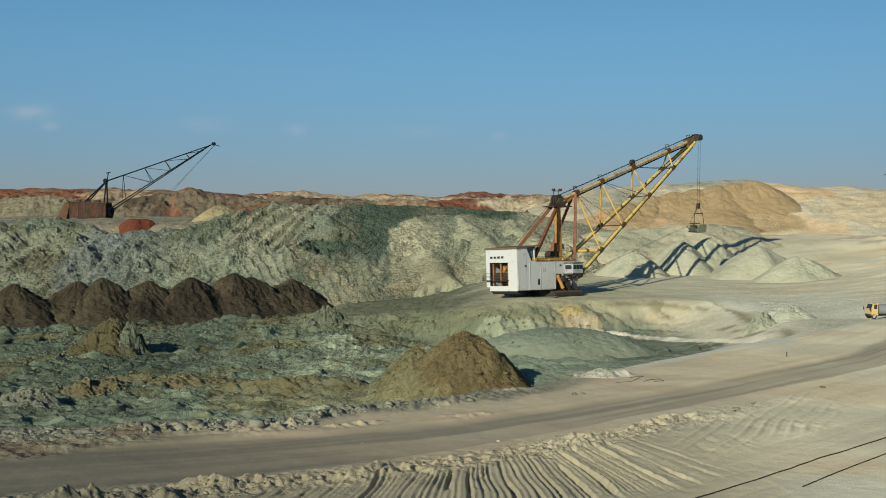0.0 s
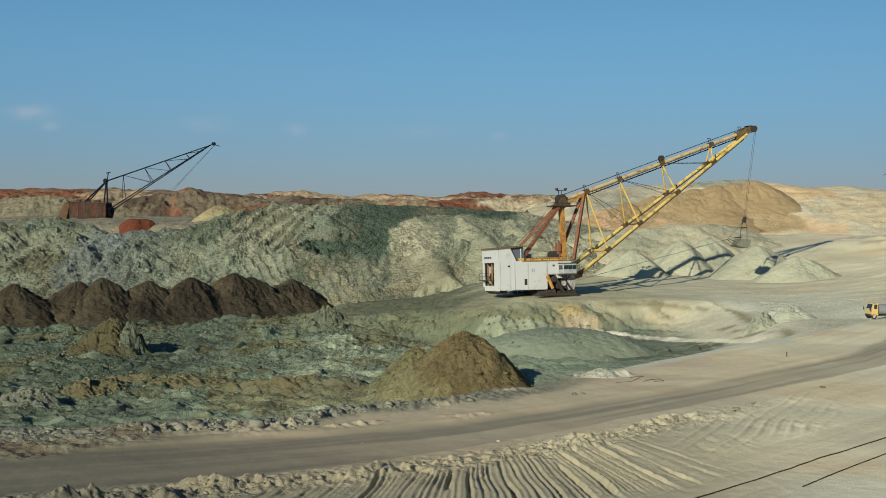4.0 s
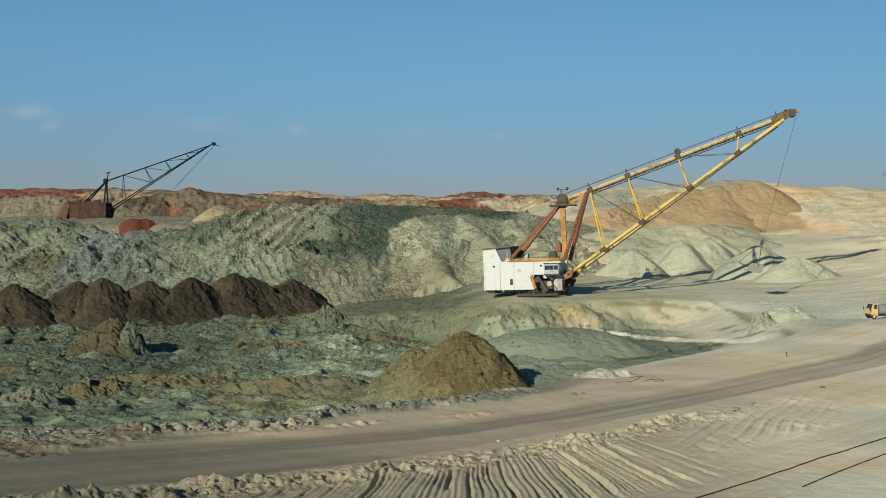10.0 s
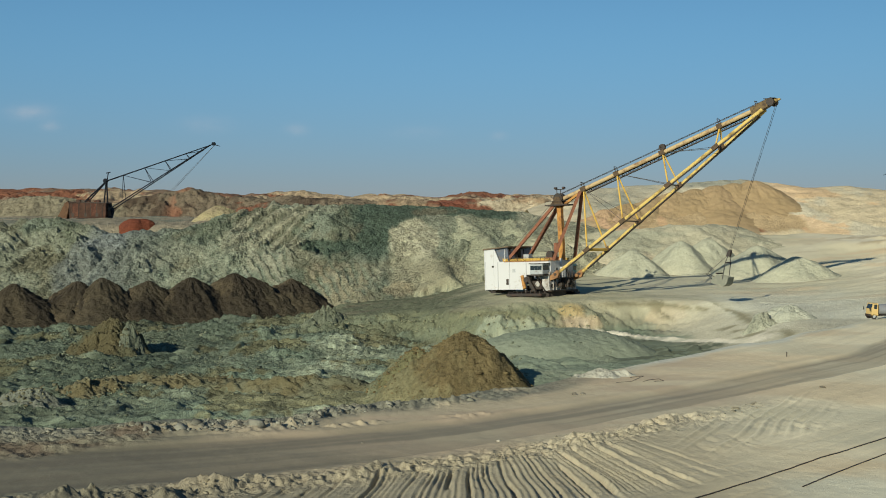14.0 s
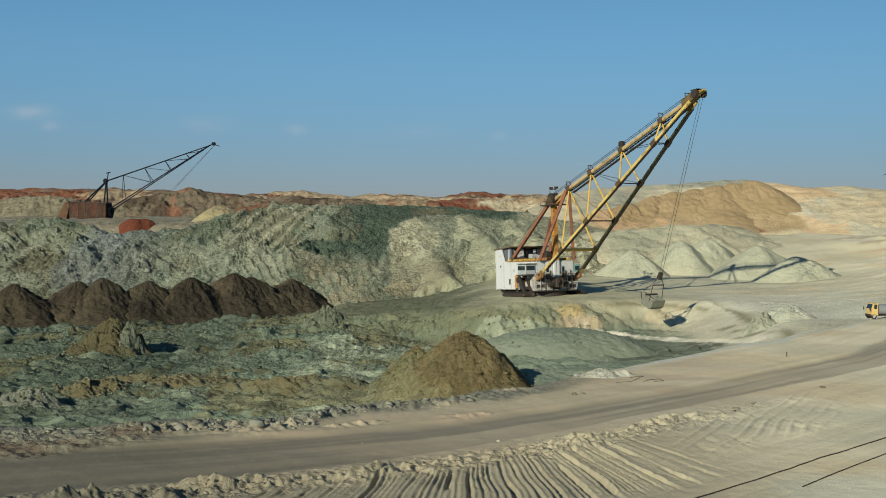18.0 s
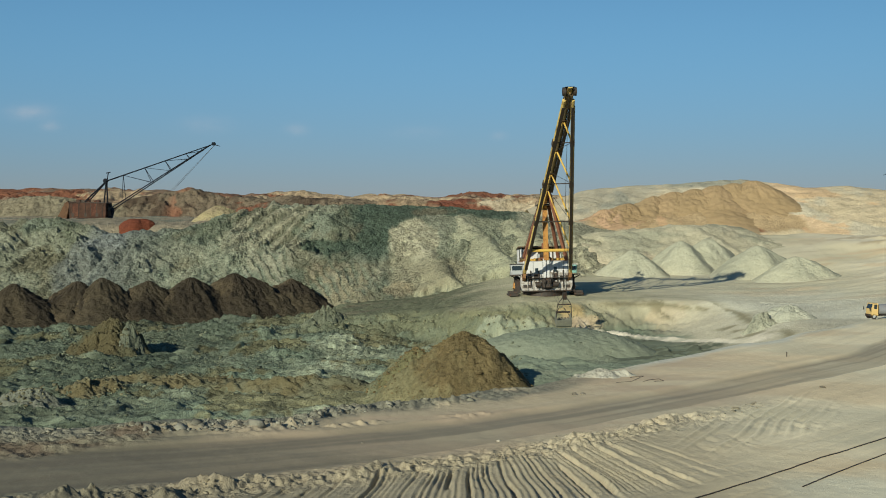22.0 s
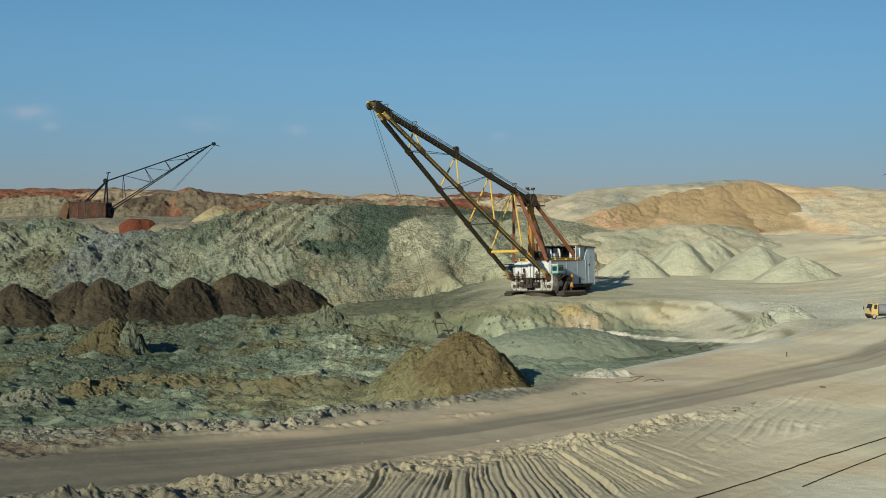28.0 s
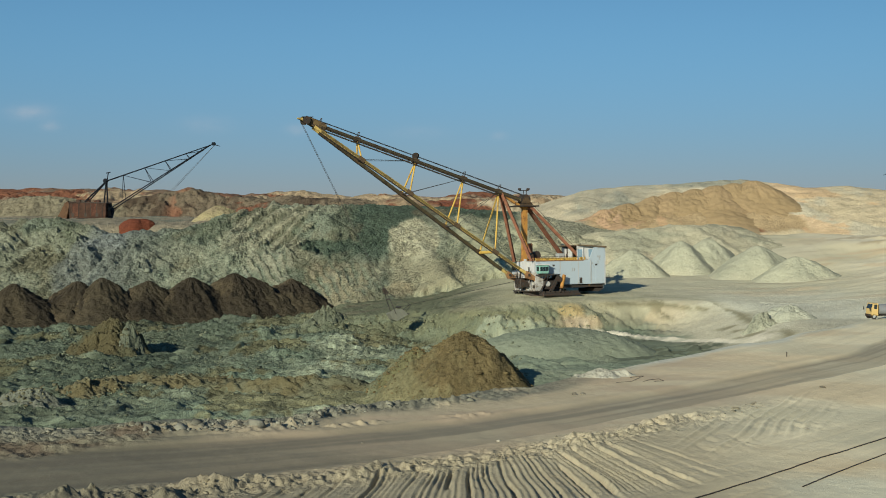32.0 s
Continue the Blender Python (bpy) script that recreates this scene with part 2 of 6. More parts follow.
TAN = (0.60, 0.52, 0.345)
ROADC = (0.30, 0.265, 0.195)
GREEN = (0.148, 0.183, 0.128)
PALEGREEN = (0.222, 0.248, 0.172)
DARKGREEN = (0.065, 0.09, 0.065)
CREAM = (0.78, 0.68, 0.455)
OLIVE = (0.145, 0.132, 0.066)
PALE = (0.66, 0.60, 0.43)


def base_height(x, y):
    """The ground without heaps: near bench, pit floor, the dragline's pad, the slopes beyond."""
    rim = RIM(x)
    d = (y - rim + 2.2 * vnoise(x / 9, y / 30, 180) + 0.9 * vnoise(x / 3.5, y / 12, 181)) * 0.75
    floor = -12.5 + 3.5 * smooth(-10, 25, x) + 9 * smooth(64, 98, x) + 0 * y
    # beyond the pit the floor climbs to the foot of the hills
    edge = 404 + 2.5 * vnoise(x / 9, x * 0, 3) - 8 * smooth(70, 95, x) + 32 * smooth(16, -14, x)
    pad = smooth(-34 + 16 * smooth(28, 52, x), 2, (y - edge + (1 - 0.75 * smooth(42, 60, x)) * (7 * vnoise(x / 17, y / 17, 28) + 3 * vnoise(x / 6, y / 6, 30)))) * smooth(-56, -34, x + 7 * vnoise(y / 16, x / 16, 8))
    padz = np.interp(x, (-48, -8, 12, 26), (-9.5, -6.0, -1.8, 0.0)) + 4 * smooth(70, 160, x) * smooth(390, 560, y) + 2 * smooth(430, 520, y) * smooth(-5, 30, x)
    z = floor * (1 - pad) + padz * pad
    east = smooth(105, 185, x - 0.10 * (y - 300) + 8 * vnoise(x / 25, y / 25, 2))
    z = z * (1 - east) + (9.5 + 7 * smooth(400, 600, y)) * east
    far = smooth(500, 600, y)
    z = z * (1 - far) + far * np.maximum(z, 16)
    t = smooth(0, 26, d)
    return BENCH * (1 - t) + z * t, d, pad, east


def ground_at(x, y):
    x, y = np.asarray(x, float), np.asarray(y, float)
    z, d, pad, east = base_height(x, y)
    r = (y - ROAD(x)) * 0.8
    on_road = smooth(HALF(x) + 0.8, HALF(x) - 1.0, np.abs(r) + 0.7 * vnoise(x / 9, y / 9, 66))
    near = smooth(4, -2, d)
    pit = smooth(15, 30, d) * (1 - pad) * (1 - east) * smooth(560, 480, y) * smooth(84, 66, x)
    z = z - 0.35 * on_road * near
    # berms along the road
    z = z + near * 1.0 * np.exp(-((r + 10.5 + 1.4 * vnoise(x / 4, y / 4, 77)) / 1.5)**2) * (0.05 + 0.95 * np.abs(fbm(x, y, 3.6, 5, 5, 0.55))) * smooth(-0.45, 0.25, fbm(x, y, 9, 2, 6)) * smooth(38, 16, x)
    z = z + (1.7 - 1.0 * smooth(-20, -6, x)) * smooth(-33, -27, x) * np.exp(-((d + 1.6 + 2.2 * smooth(-8, -18, x) + 1.5 * vnoise(x / 5, y / 5, 78)) / 1.9)**2) * np.clip(0.35 + 0.75 * crumbs(x + 0.3 * y, y, 2.4, 161) + 0.35 * fbm(x, y, 1.2, 3, 9, 0.6), 0, 2) * (0.25 + 0.75 * smooth(-0.4, 0.3, fbm(x, y, 8, 2, 10))) * smooth(30, -6, x)
    # push marks of the blade on the near side, fanning out
    u = np.arctan2(x - 3.5 + 0.12 * vnoise(x / 5, y / 5, 4), 147 - y) * 112
    u = u + 1.3 * vnoise(u / 17, y / 24, 12) + 0.4 * vnoise(u / 6, y / 7, 11)
    pas = np.floor((u + 1.7 * lattice(np.floor(u / 5), u * 0, 19)) / 5)
    groove = lattice(np.floor(u), np.floor(u) * 0, 13)
    shift = 0.14 * lattice(np.floor(u), np.floor(u) * 0 + 5, 15)
    depth = 0.34 + 0.24 * groove
    depth = depth * (0.45 + 0.55 * smooth(-0.5, 0.3, vnoise(np.floor(u) * 7.3, y / 9, 16)))
    marks = -depth * smooth(0.42, 0.12, np.abs((u % 1) - 0.5 - shift)) + 0.22 * vnoise(u / 7, y / 30, 14)
    # each pass of the blade leaves one deep furrow with a spill ridge beside it
    edge = (u + 1.7 * lattice(np.floor(u / 5), u * 0, 19)) % 5
    broken = smooth(-0.6, 0.1, vnoise(pas * 5.3, y / 6, 18))
    marks = marks - 0.85 * smooth(0.55, 0.15, np.abs(edge - 2.5)) * broken + 0.45 * smooth(0.9, 0.2, np.abs(edge - 3.5)) * broken * (0.6 + 0.4 * vnoise(x / 0.8, y / 1.6, 20))
    marks = marks + 0.25 * (pas % 2)
    zone = smooth(-11, -13, r + 1.5 * vnoise(x / 3, y / 3, 17)) * smooth(-31, -24, r) * smooth(-34, -20, x) * smooth(23, 14, x + 0.4 * (r + 20))
    z = z + zone * near * 0.35 * (0.55 + 0.6 * smooth(-0.5, 0.3, fbm(x, y, 6, 3, 231))) * marks
    # windrows left by the blade beside the road
    w = (x * 0.89 - y * 0.455) + 1.3 * vnoise(x / 11, y / 11, 101)
    rows = np.abs((w / 1.2 + 0.2 * vnoise(x / 9, y / 9, 102)) % 1 - 0.5)
    z = z + near * 0.15 * smooth(0.3, 0.05, rows) * smooth(-0.5, 0.1, vnoise(np.floor(w / 1.2) * 3.3, (x * 0.36 + y * 0.93) / 14, 103)) * smooth(19, 24, x) * smooth(44, 34, x) * smooth(-8.5, -11, r) * smooth(-26, -20, r)
    z = z + near * 0.14 * smooth(0.0, 0.5, fbm(x + 0.6 * y, y * 0.5, 7, 3, 104)) * crumbs(x + 0.35 * y, y * 0.5, 1.5, 105) * smooth(18, 24, x) * smooth(46, 36, x) * smooth(-8.5, -11, r) * smooth(-28, -20, r)
    z = z + near * (1 - on_road) * (0.05 * fbm(x, y, 7, 3, 21) + (0.02 - 0.008 * smooth(20, 36, x)) * fbm(x, y, 1.1, 3, 24)) + near * on_road * 0.05 * fbm(x, y, 4, 3, 22)
    z = z + near * 0.55 * np.exp(-((r - 7.6 + 0.8 * vnoise(x / 5, y / 5, 79)) / 0.9)**2) * np.clip(0.2 + 0.8 * crumbs(x + 0.3 * y, y, 1.2, 162) + 0.3 * fbm(x, y, 0.9, 3, 163, 0.6), 0, 2) * smooth(-0.3, 0.2, fbm(x, y, 9, 2, 164)) * smooth(-16, -8, x) * smooth(20, 12, x)
    berm = near * (np.exp(-((r + 10.5) / 2.2)**2) * smooth(38, 16, x) + np.exp(-((d + 1.6) / 2.4)**2) * smooth(20, -4, x))
    z = z + 0.26 * berm * crumbs(x, y, 0.9, 171) + 0.22 * berm * fbm(x, y, 0.7, 3, 172, 0.6)
    churned = near * smooth(-24, -29, x) * smooth(-9.5, -7.5, d) * smooth(-1.5, -3.5, d)
    z = z + churned * (0.45 * crumbs(x * 0.6 + y * 0.6, y * 1.2 - 0.3 * x, 1.1, 226) + 0.3 * np.abs(fbm(x * 0.5 + y, y - x * 0.4, 2.2, 3, 227)))
    # tumbled clods on the pit floor
    tumbled = smooth(-0.25, 0.45, fbm(x, y, 45, 2, 96)) * 0.8 + 0.2
    ruts = np.abs(((r + 0.8 * vnoise(x / 22, y / 22, 64)) / 2.3) % 1 - 0.5)
    z = z - near * 0.05 * smooth(0.16, 0.05, ruts) * smooth(-0.2, 0.3, vnoise(x / 16, y / 16, 65)) * smooth(5, 8, np.abs(r))
    hp, load = heaps(x + 4 * vnoise(x / 14, y / 14, 110), y * 0.8 + 4 * vnoise(x / 14, y / 14, 111), 17, 112)
    slab = (x * 0.62 + y * 0.35 + 5 * vnoise(x / 18, y / 18, 131)) / 7.0
    z = z + pit * 1.1 * (slab % 1)**2 * smooth(0.0, 0.4, fbm(x, y, 24, 3, 132)) * smooth(1, 0.93, slab % 1)
    z = z + pit * (1 - 0.75 * smooth(10, 26, x)) * (1.6 * (lumps(x, y * 0.8, 24, 2, 6) - 0.45) + 0.5 * fbm(x, y, 9, 3, 7) + 2.0 * smooth(0.2, 0.9, fbm(x, y, 50, 2, 113) + 0.5) * (hp - 0.5))
    tumbled = tumbled * (0.3 + 0.7 * smooth(235, 340, y))
    z = z + pit * tumbled * (0.6 * np.abs(fbm(x, y, 4.5, 4, 16, 0.6)) + 0.3 * fbm(x, y, 1.8, 3, 17, 0.75))
    z = z + pit * (0.15 + 0.85 * smooth(-0.2, 0.25, fbm(x, y, 19, 3, 140))) * (0.55 + 0.65 * smooth(235, 340, y)) * (0.8 * crumbs(x + 0.5 * y, y, 2.0, 141)) * (1 - 0.9 * smooth(8, 16, x))
    z = z + pit * (1 - tumbled) * (0.35 - 0.22 * smooth(10, 26, x)) * fbm(x * 0.5 + y * 0.3, y * 1.2, 2.2, 4, 29, 0.7)
    # long drag lines left by the bucket
    along, across = x - 0.35 * y, y + 0.35 * x
    z = z + pit * (1 - 0.8 * smooth(8, 16, x)) * (0.30 + 0.45 * smooth(235, 340, y)) * (0.9 * fbm(along * 0.16, across, 3.4, 3, 224, 0.6) + 0.5 * fbm(along * 0.3, across, 1.5, 3, 225, 0.6))
    # a hollow behind the ragged heap, tracks of a machine
    z = z - 3.6 * smooth(0, 2.5, x + 89) * smooth(14, 6, x + 89) * smooth(10, 5, np.abs(y - 371))
    track = ((x * 0.55 + y + 2.0 * vnoise(x / 12, y / 12, 221)) / 5.5) % 1
    z = z + 1.1 * (smooth(0.0, 0.35, track) * smooth(1.0, 0.75, track) - 0.5) * smooth(-128, -120, x) * smooth(-88, -98, x) * smooth(318, 324, y) * smooth(358, 348, y)
    # where the bucket has dug
    z = z - 3.5 * pit * np.exp(-((x - 2) / 18)**2 - ((y - 382) / 17)**2)
    z = z + pad * 0.25 * fbm(x, y * 2, 12, 3, 15) + pad * smooth(20, 0, x) * (0.5 * crumbs(x + 0.4 * y, y, 2.2, 154) + 0.4 * fbm(x * 0.4, y, 2.5, 3, 155, 0.65))
    cut = np.clip(pad * (1 - pad) * 4, 0, 1)
    z = z + cut * (1.0 * (np.abs(fbm(x + 0.6 * y, y * 1.4, 12, 5, 26, 0.55)) - 0.4) + 0.7 * fbm(x, y, 3, 4, 27, 0.65)) * (1 - 0.8 * smooth(40, 62, x))
    z = z + cut * (0.35 * fbm(x, y, 1.3, 3, 153, 0.7) + 0.45 * crumbs(x, y, 1.6, 152)) * smooth(60, 40, x)
    z = z + cut * (0.5 + 0.9 * smooth(40, 22, x)) * crumbs(x + 0.5 * y, y, 3.2, 151) * (1 - 0.75 * smooth(40, 62, x))
    fa = smooth(2, 20, d)
    z = z + fa * east * (0.9 * fbm(x, y, 22, 4, 18) + 0.35 * (lumps(x, y, 12, 3, 19) - 0.5))
    return z, d, r, on_road, near, pit, pad, east


def ground_colour(x, y, z, d, r, on_road, near, pit, pad, east):
    c = np.ones(x.shape + (3,)) * np.array(GREEN)
    c = mixc(c, PALEGREEN, (0.3 + 0.7 * smooth(-80, -20, x)) * smooth(-0.2, 0.35, fbm(x, y, 26, 5, 31, 0.6) + 0.3 * smooth(-70, 0, x)) * pit)
    c = mixc(c, OLIVE, smooth(0.22, 0.42, fbm(x, y * 0.7, 17, 5, 33, 0.6)) * pit * 0.75)
    # dark green patches: shadows of lumps put into the clay colour
    c = mixc(c, DARKGREEN, smooth(0.2, 0.6, fbm(x, y * 0.8, 20, 5, 35, 0.6) - 0.25 * smooth(-60, 0, x)) * pit * 0.5)
    c = c * (1 + 0.28 * pit * np.clip(fbm(x, y, 2.4, 3, 36, 0.7), -1, 1) + 0.22 * pit * np.clip(fbm((x - 0.35 * y) * 0.16, y + 0.35 * x, 3.4, 3, 224, 0.6), -1, 1))[..., None]
    c = c * (1 + 0.28 * pit * smooth(-62, -45, x) * smooth(12, 0, x))[..., None]
    c = c * (1 - 0.22 * pit * smooth(-50, -75, x))[..., None]
    c = c * (1 - 0.26 * pit * smooth(-60, -38, x) * smooth(375, 405, y))[..., None]
    rough_edge = fbm(x, y, 7, 4, 114)
    basin = smooth(9, 13, x + 3 * rough_edge) * smooth(74, 64, x + 4 * rough_edge) * smooth(384, 379, y + 3 * rough_edge + 0.30 * (x - 40))
    c = mixc(c, (0.22, 0.26, 0.185), basin * smooth(8, 22, d))
    c = mixc(c, (0.27, 0.30, 0.21), basin * smooth(8, 22, d) * smooth(0.0, 0.5, fbm(x, y, 13, 3, 115)))
    c = mixc(c, (0.132, 0.142, 0.09), pad * (1 - basin))
    c = mixc(c, (0.178, 0.162, 0.107), pad * (1 - basin) * smooth(0.0, 0.5, fbm(x * 0.5, y * 1.5, 10, 4, 223)) * 0.7)
    c = mixc(c, (0.43, 0.408, 0.27), pad * (1 - basin) * smooth(0, 28, x + 5 * rough_edge))
    c = mixc(c, (0.52, 0.50, 0.35), pad * smooth(50, 100, x) * 0.8)
    c = mixc(c, (0.50, 0.46, 0.31), pad * smooth(0, 25, x) * smooth(0.0, 0.6, fbm(x, y * 2.5, 22, 4, 37)) * 0.8)
    face = pad * (1 - pad) * 4
    face = np.clip(face * 1.3, 0, 1) * (1 - basin)
    c = mixc(c, (0.172, 0.185, 0.112), face * smooth(52, 30, x + 8 * rough_edge) * 0.9)
    c = mixc(c, (0.16, 0.185, 0.125), face * smooth(45, 25, x) * smooth(0.0, 0.4, fbm(x + y, y * 0.6, 8, 5, 126, 0.6)) * 0.7)
    c = mixc(c, (0.25, 0.245, 0.135), face * smooth(45, 25, x) * smooth(0.1, 0.5, fbm(x + y, y * 0.6, 9, 5, 127, 0.6)) * 0.7)
    c = mixc(c, (0.46, 0.36, 0.22), face * smooth(28, 45, x) * smooth(0.0, 0.4, fbm(x, y, 12, 4, 38)) * 0.7)
    flat = smooth(58, 78, x) * smooth(12, 25, d) * (1 - east) * (1 - basin) * (1 - 0.5 * pad)
    c = mixc(c, (0.58, 0.53, 0.385), flat * 0.9)
    c = mixc(c, CREAM, east * smooth(0, 10, d))
    c = mixc(c, (0.68, 0.62, 0.465), east * smooth(0, 10, d) * smooth(-0.2, 0.5, fbm(x, y, 30, 4, 41)))
    c = mixc(c, (0.66, 0.47, 0.27), np.maximum(east, 0.5 * pad * smooth(80, 110, x)) * smooth(0, 10, d) * smooth(0.15, 0.5, fbm(x * 0.5, y * 1.3, 26, 5, 118, 0.55)) * 0.7)
    c = mixc(c, (0.34, 0.24, 0.13), east * smooth(4, 14, d) * smooth(0.35, 0.55, fbm(x * 0.4, y * 1.5, 18, 5, 119, 0.55)) * 0.6)
    apron = smooth(76, 92, x + 4 * rough_edge) * smooth(150, 118, x) * smooth(320, 336, y + 5 * rough_edge) * smooth(450, 400, y)
    c = mixc(c, (0.70, 0.675, 0.52), apron * (0.55 + 0.35 * smooth(-0.4, 0.4, fbm(x * 0.6, y, 14, 4, 232))))
    # the face below the pad: yellow and pink clay, an olive ledge, a white seam at its foot
    c = mixc(c, (0.44, 0.335, 0.15), smooth(1.2, 0.6, np.hypot((x - 41) / 4, (z + 3) / 2) + 0.3 * rough_edge) * 0.7)
    c = mixc(c, (0.46, 0.365, 0.25), smooth(1.2, 0.6, np.hypot((x - 42) / 6, (z + 6) / 1.8) + 0.3 * rough_edge) * 0.7)
    ledge = np.exp(-((z + 1.7 + 0.5 * fbm(x, y, 10, 4, 116)) / 0.65)**2) * smooth(46, 54, x) * smooth(98, 88, x) * smooth(-0.7, -0.3, fbm(x, y * 0.5, 9, 4, 117))
    c = mixc(c, (0.24, 0.215, 0.125), ledge * 0.85)
    # slips of olive soil, with their shade put into the colour
    slip = smooth(0.0, 0.2, fbm(x + 0.5 * y, y * 0.4, 10, 4, 128) + 0.1) * smooth(66, 70, x + 0.8 * (z + 4)) * smooth(90, 84, x) * smooth(-6.5, -4.5, z) * smooth(0.5, -0.6, z)
    c = mixc(c, (0.21, 0.19, 0.11), slip * (0.1 + 0.65 * smooth(-0.2, 0.25, fbm(x + 0.4 * y, y * 0.6, 4, 4, 230, 0.65))))
    foot = y - np.interp(x, (38, 45, 55, 67, 74, 80), (390, 386.5, 378.5, 368, 350, 328))
    band = smooth(-11, -7, foot + 1.5 * rough_edge) * smooth(2.0, 0.0, foot + 1.5 * rough_edge) * smooth(40, 50, x) * smooth(90, 82, x)
    c = mixc(c, (0.74, 0.68, 0.53), band * (0.55 + 0.45 * smooth(-0.3, 0.2, fbm(x, y * 2, 9, 4, 39))))
    wedge = smooth(-7, -10, foot + 1.5 * rough_edge) * smooth(300, 325, y) * smooth(38, 46, x) * smooth(84, 74, x)
    c = mixc(c, (0.125, 0.14, 0.095), wedge * (0.5 + 0.5 * smooth(-0.2, 0.2, fbm(x, y, 5, 4, 129, 0.6))))
    c = mixc(c, TAN, near)
    c = mixc(c, (0.80, 0.705, 0.485), near * smooth(8, 34, x) * 0.95)
    c = mixc(c, (0.66, 0.50, 0.30), near * smooth(0.0, 0.8, fbm(x * 0.7, y, 12, 4, 120, 0.5)) * smooth(0, 20, x) * 0.5)
    c = mixc(c, (0.56, 0.52, 0.37), near * smooth(0.0, 0.8, fbm(x * 0.7, y, 15, 4, 121, 0.5)) * smooth(0, 20, x) * 0.6)
    # near bench and road grow darker and greyer towards the west
    west_dark = smooth(27, -29, x + 6 * fbm(x, y, 20, 3, 98)) * near
    c = mixc(c, (0.165, 0.155, 0.112), west_dark * 0.9)
    streak = np.tanh(1.6 * fbm(r * 2.2, x * 0.12, 4, 4, 47))
    c = c * (1 + (0.16 - 0.08 * smooth(5, 20, x)) * near * streak)[..., None]
    c = mixc(c, PALE, near * smooth(0.1, 0.7, fbm(x, y, 14, 4, 43)) * 0.4 * (1 - west_dark))
    c = mixc(c, (0.70, 0.67, 0.50), near * smooth(1.3, 0.6, np.hypot((x - 31) / 7, (y - 88) / 9) + 0.3 * fbm(x, y, 5, 4, 122)) * 0.8)
    c = mixc(c, (0.53, 0.415, 0.285), near * smooth(-30, -8, x) * smooth(50, 25, x) * (0.35 + 0.5 * smooth(-0.3, 0.4, fbm(x * 0.6, y * 1.3, 9, 5, 123, 0.55))) * smooth(-14, -4, r) * smooth(0.5, -2, d))
    c = mixc(c, (0.60, 0.61, 0.53), smooth(-2.5, 0.5, d + fbm(x, y, 5, 3, 124)) * smooth(9, 4, d) * smooth(18, 30, x) * smooth(85, 60, x) * 0.75)
    # damp brown soil churned up beside the road, and the greyer tan of the pushed ground
    c = mixc(c, (0.135, 0.103, 0.074), near * smooth(-24, -29, x) * smooth(-9.5, -7.5, d) * smooth(-1.5, -3.5, d) * smooth(-0.5, 0.0, fbm(x, y * 2, 6, 4, 222)) * 0.85)
    c = mixc(c, (0.40, 0.345, 0.235), near * smooth(-8.5, -10, r) * smooth(-20, -6, x) * smooth(33, 18, x) * 0.6)
    road = np.array(ROADC) * (1 - 0.42 * west_dark[..., None])
    w = (near * on_road * (0.72 + 0.28 * np.tanh(2 * fbm(r * 3, x * 0.15, 5, 3, 45))))[..., None]
    c = c * (1 - w) + road * w
    c = mixc(c, (0.215, 0.21, 0.16), smooth(5.0, 1.5, np.abs(d + 1.2)) * smooth(28, 6, x) * smooth(-0.6, 0.1, fbm(x, y, 6, 3, 49)))
    return c


# one sheet of ground out to the horizon, finer where the land is broken
ang = np.concatenate([np.linspace(-0.372, 0.372, 730), np.linspace(0.375, 2 * math.pi - 0.375, 92)[1:-1]])
rad = np.concatenate([np.geomspace(0.02, 62, 24)[:-1], np.geomspace(62, 78, 14)[:-1], np.geomspace(78, 125, 250)[:-1], np.geomspace(125, 520, 540)[:-1], np.geomspace(520, 640, 40)[:-1], np.geomspace(640, 4600, 50)])
A, R = np.meshgrid(ang, rad)
gx, gy = R * np.sin(A), R * np.cos(A) - 4.0
got = ground_at(gx, gy)
gz = got[0] + 0
gz = gz - 6 * smooth(800, 1300, R)
relief = 1.0 - 0.86 * got[4] - 0.06 * got[4] * got[3] - 0.3 * got[6] + (0.8 - 1.3 * smooth(8, 16, gx)) * got[5] * smooth(230, 340, gy)
relief = relief - 0.5 * got[7] * (1 - got[4]) - 0.35 * smooth(40, 60, gx) * (1 - got[4])
relief = np.maximum(relief, 0.1) + 0.7 * got[4] * smooth(-24, -29, gx) * smooth(-9.5, -7.5, got[1]) * smooth(-1.0, -3.0, got[1])
relief = relief + 0.65 * got[4] * np.clip(np.exp(-((got[2] + 11.5) / 3.2)**2) * smooth(38, 16, gx) + np.exp(-((got[1] + 1.2) / 2.8)**2) * smooth(26, 0, gx), 0, 1) + 0.2 * got[4] * smooth(-11, -14, got[2]) * smooth(22, 12, gx)
ground = sheet("ground", gx, gy, gz, ground_colour(gx, gy, *got), SOIL, wrap=True, relief=relief)
tagged(ground, "open-pit ground of tan benches and grey-green clay floor", "ground", kind="structure")


# ---- heaps and ridges ----
FLANKS = {}


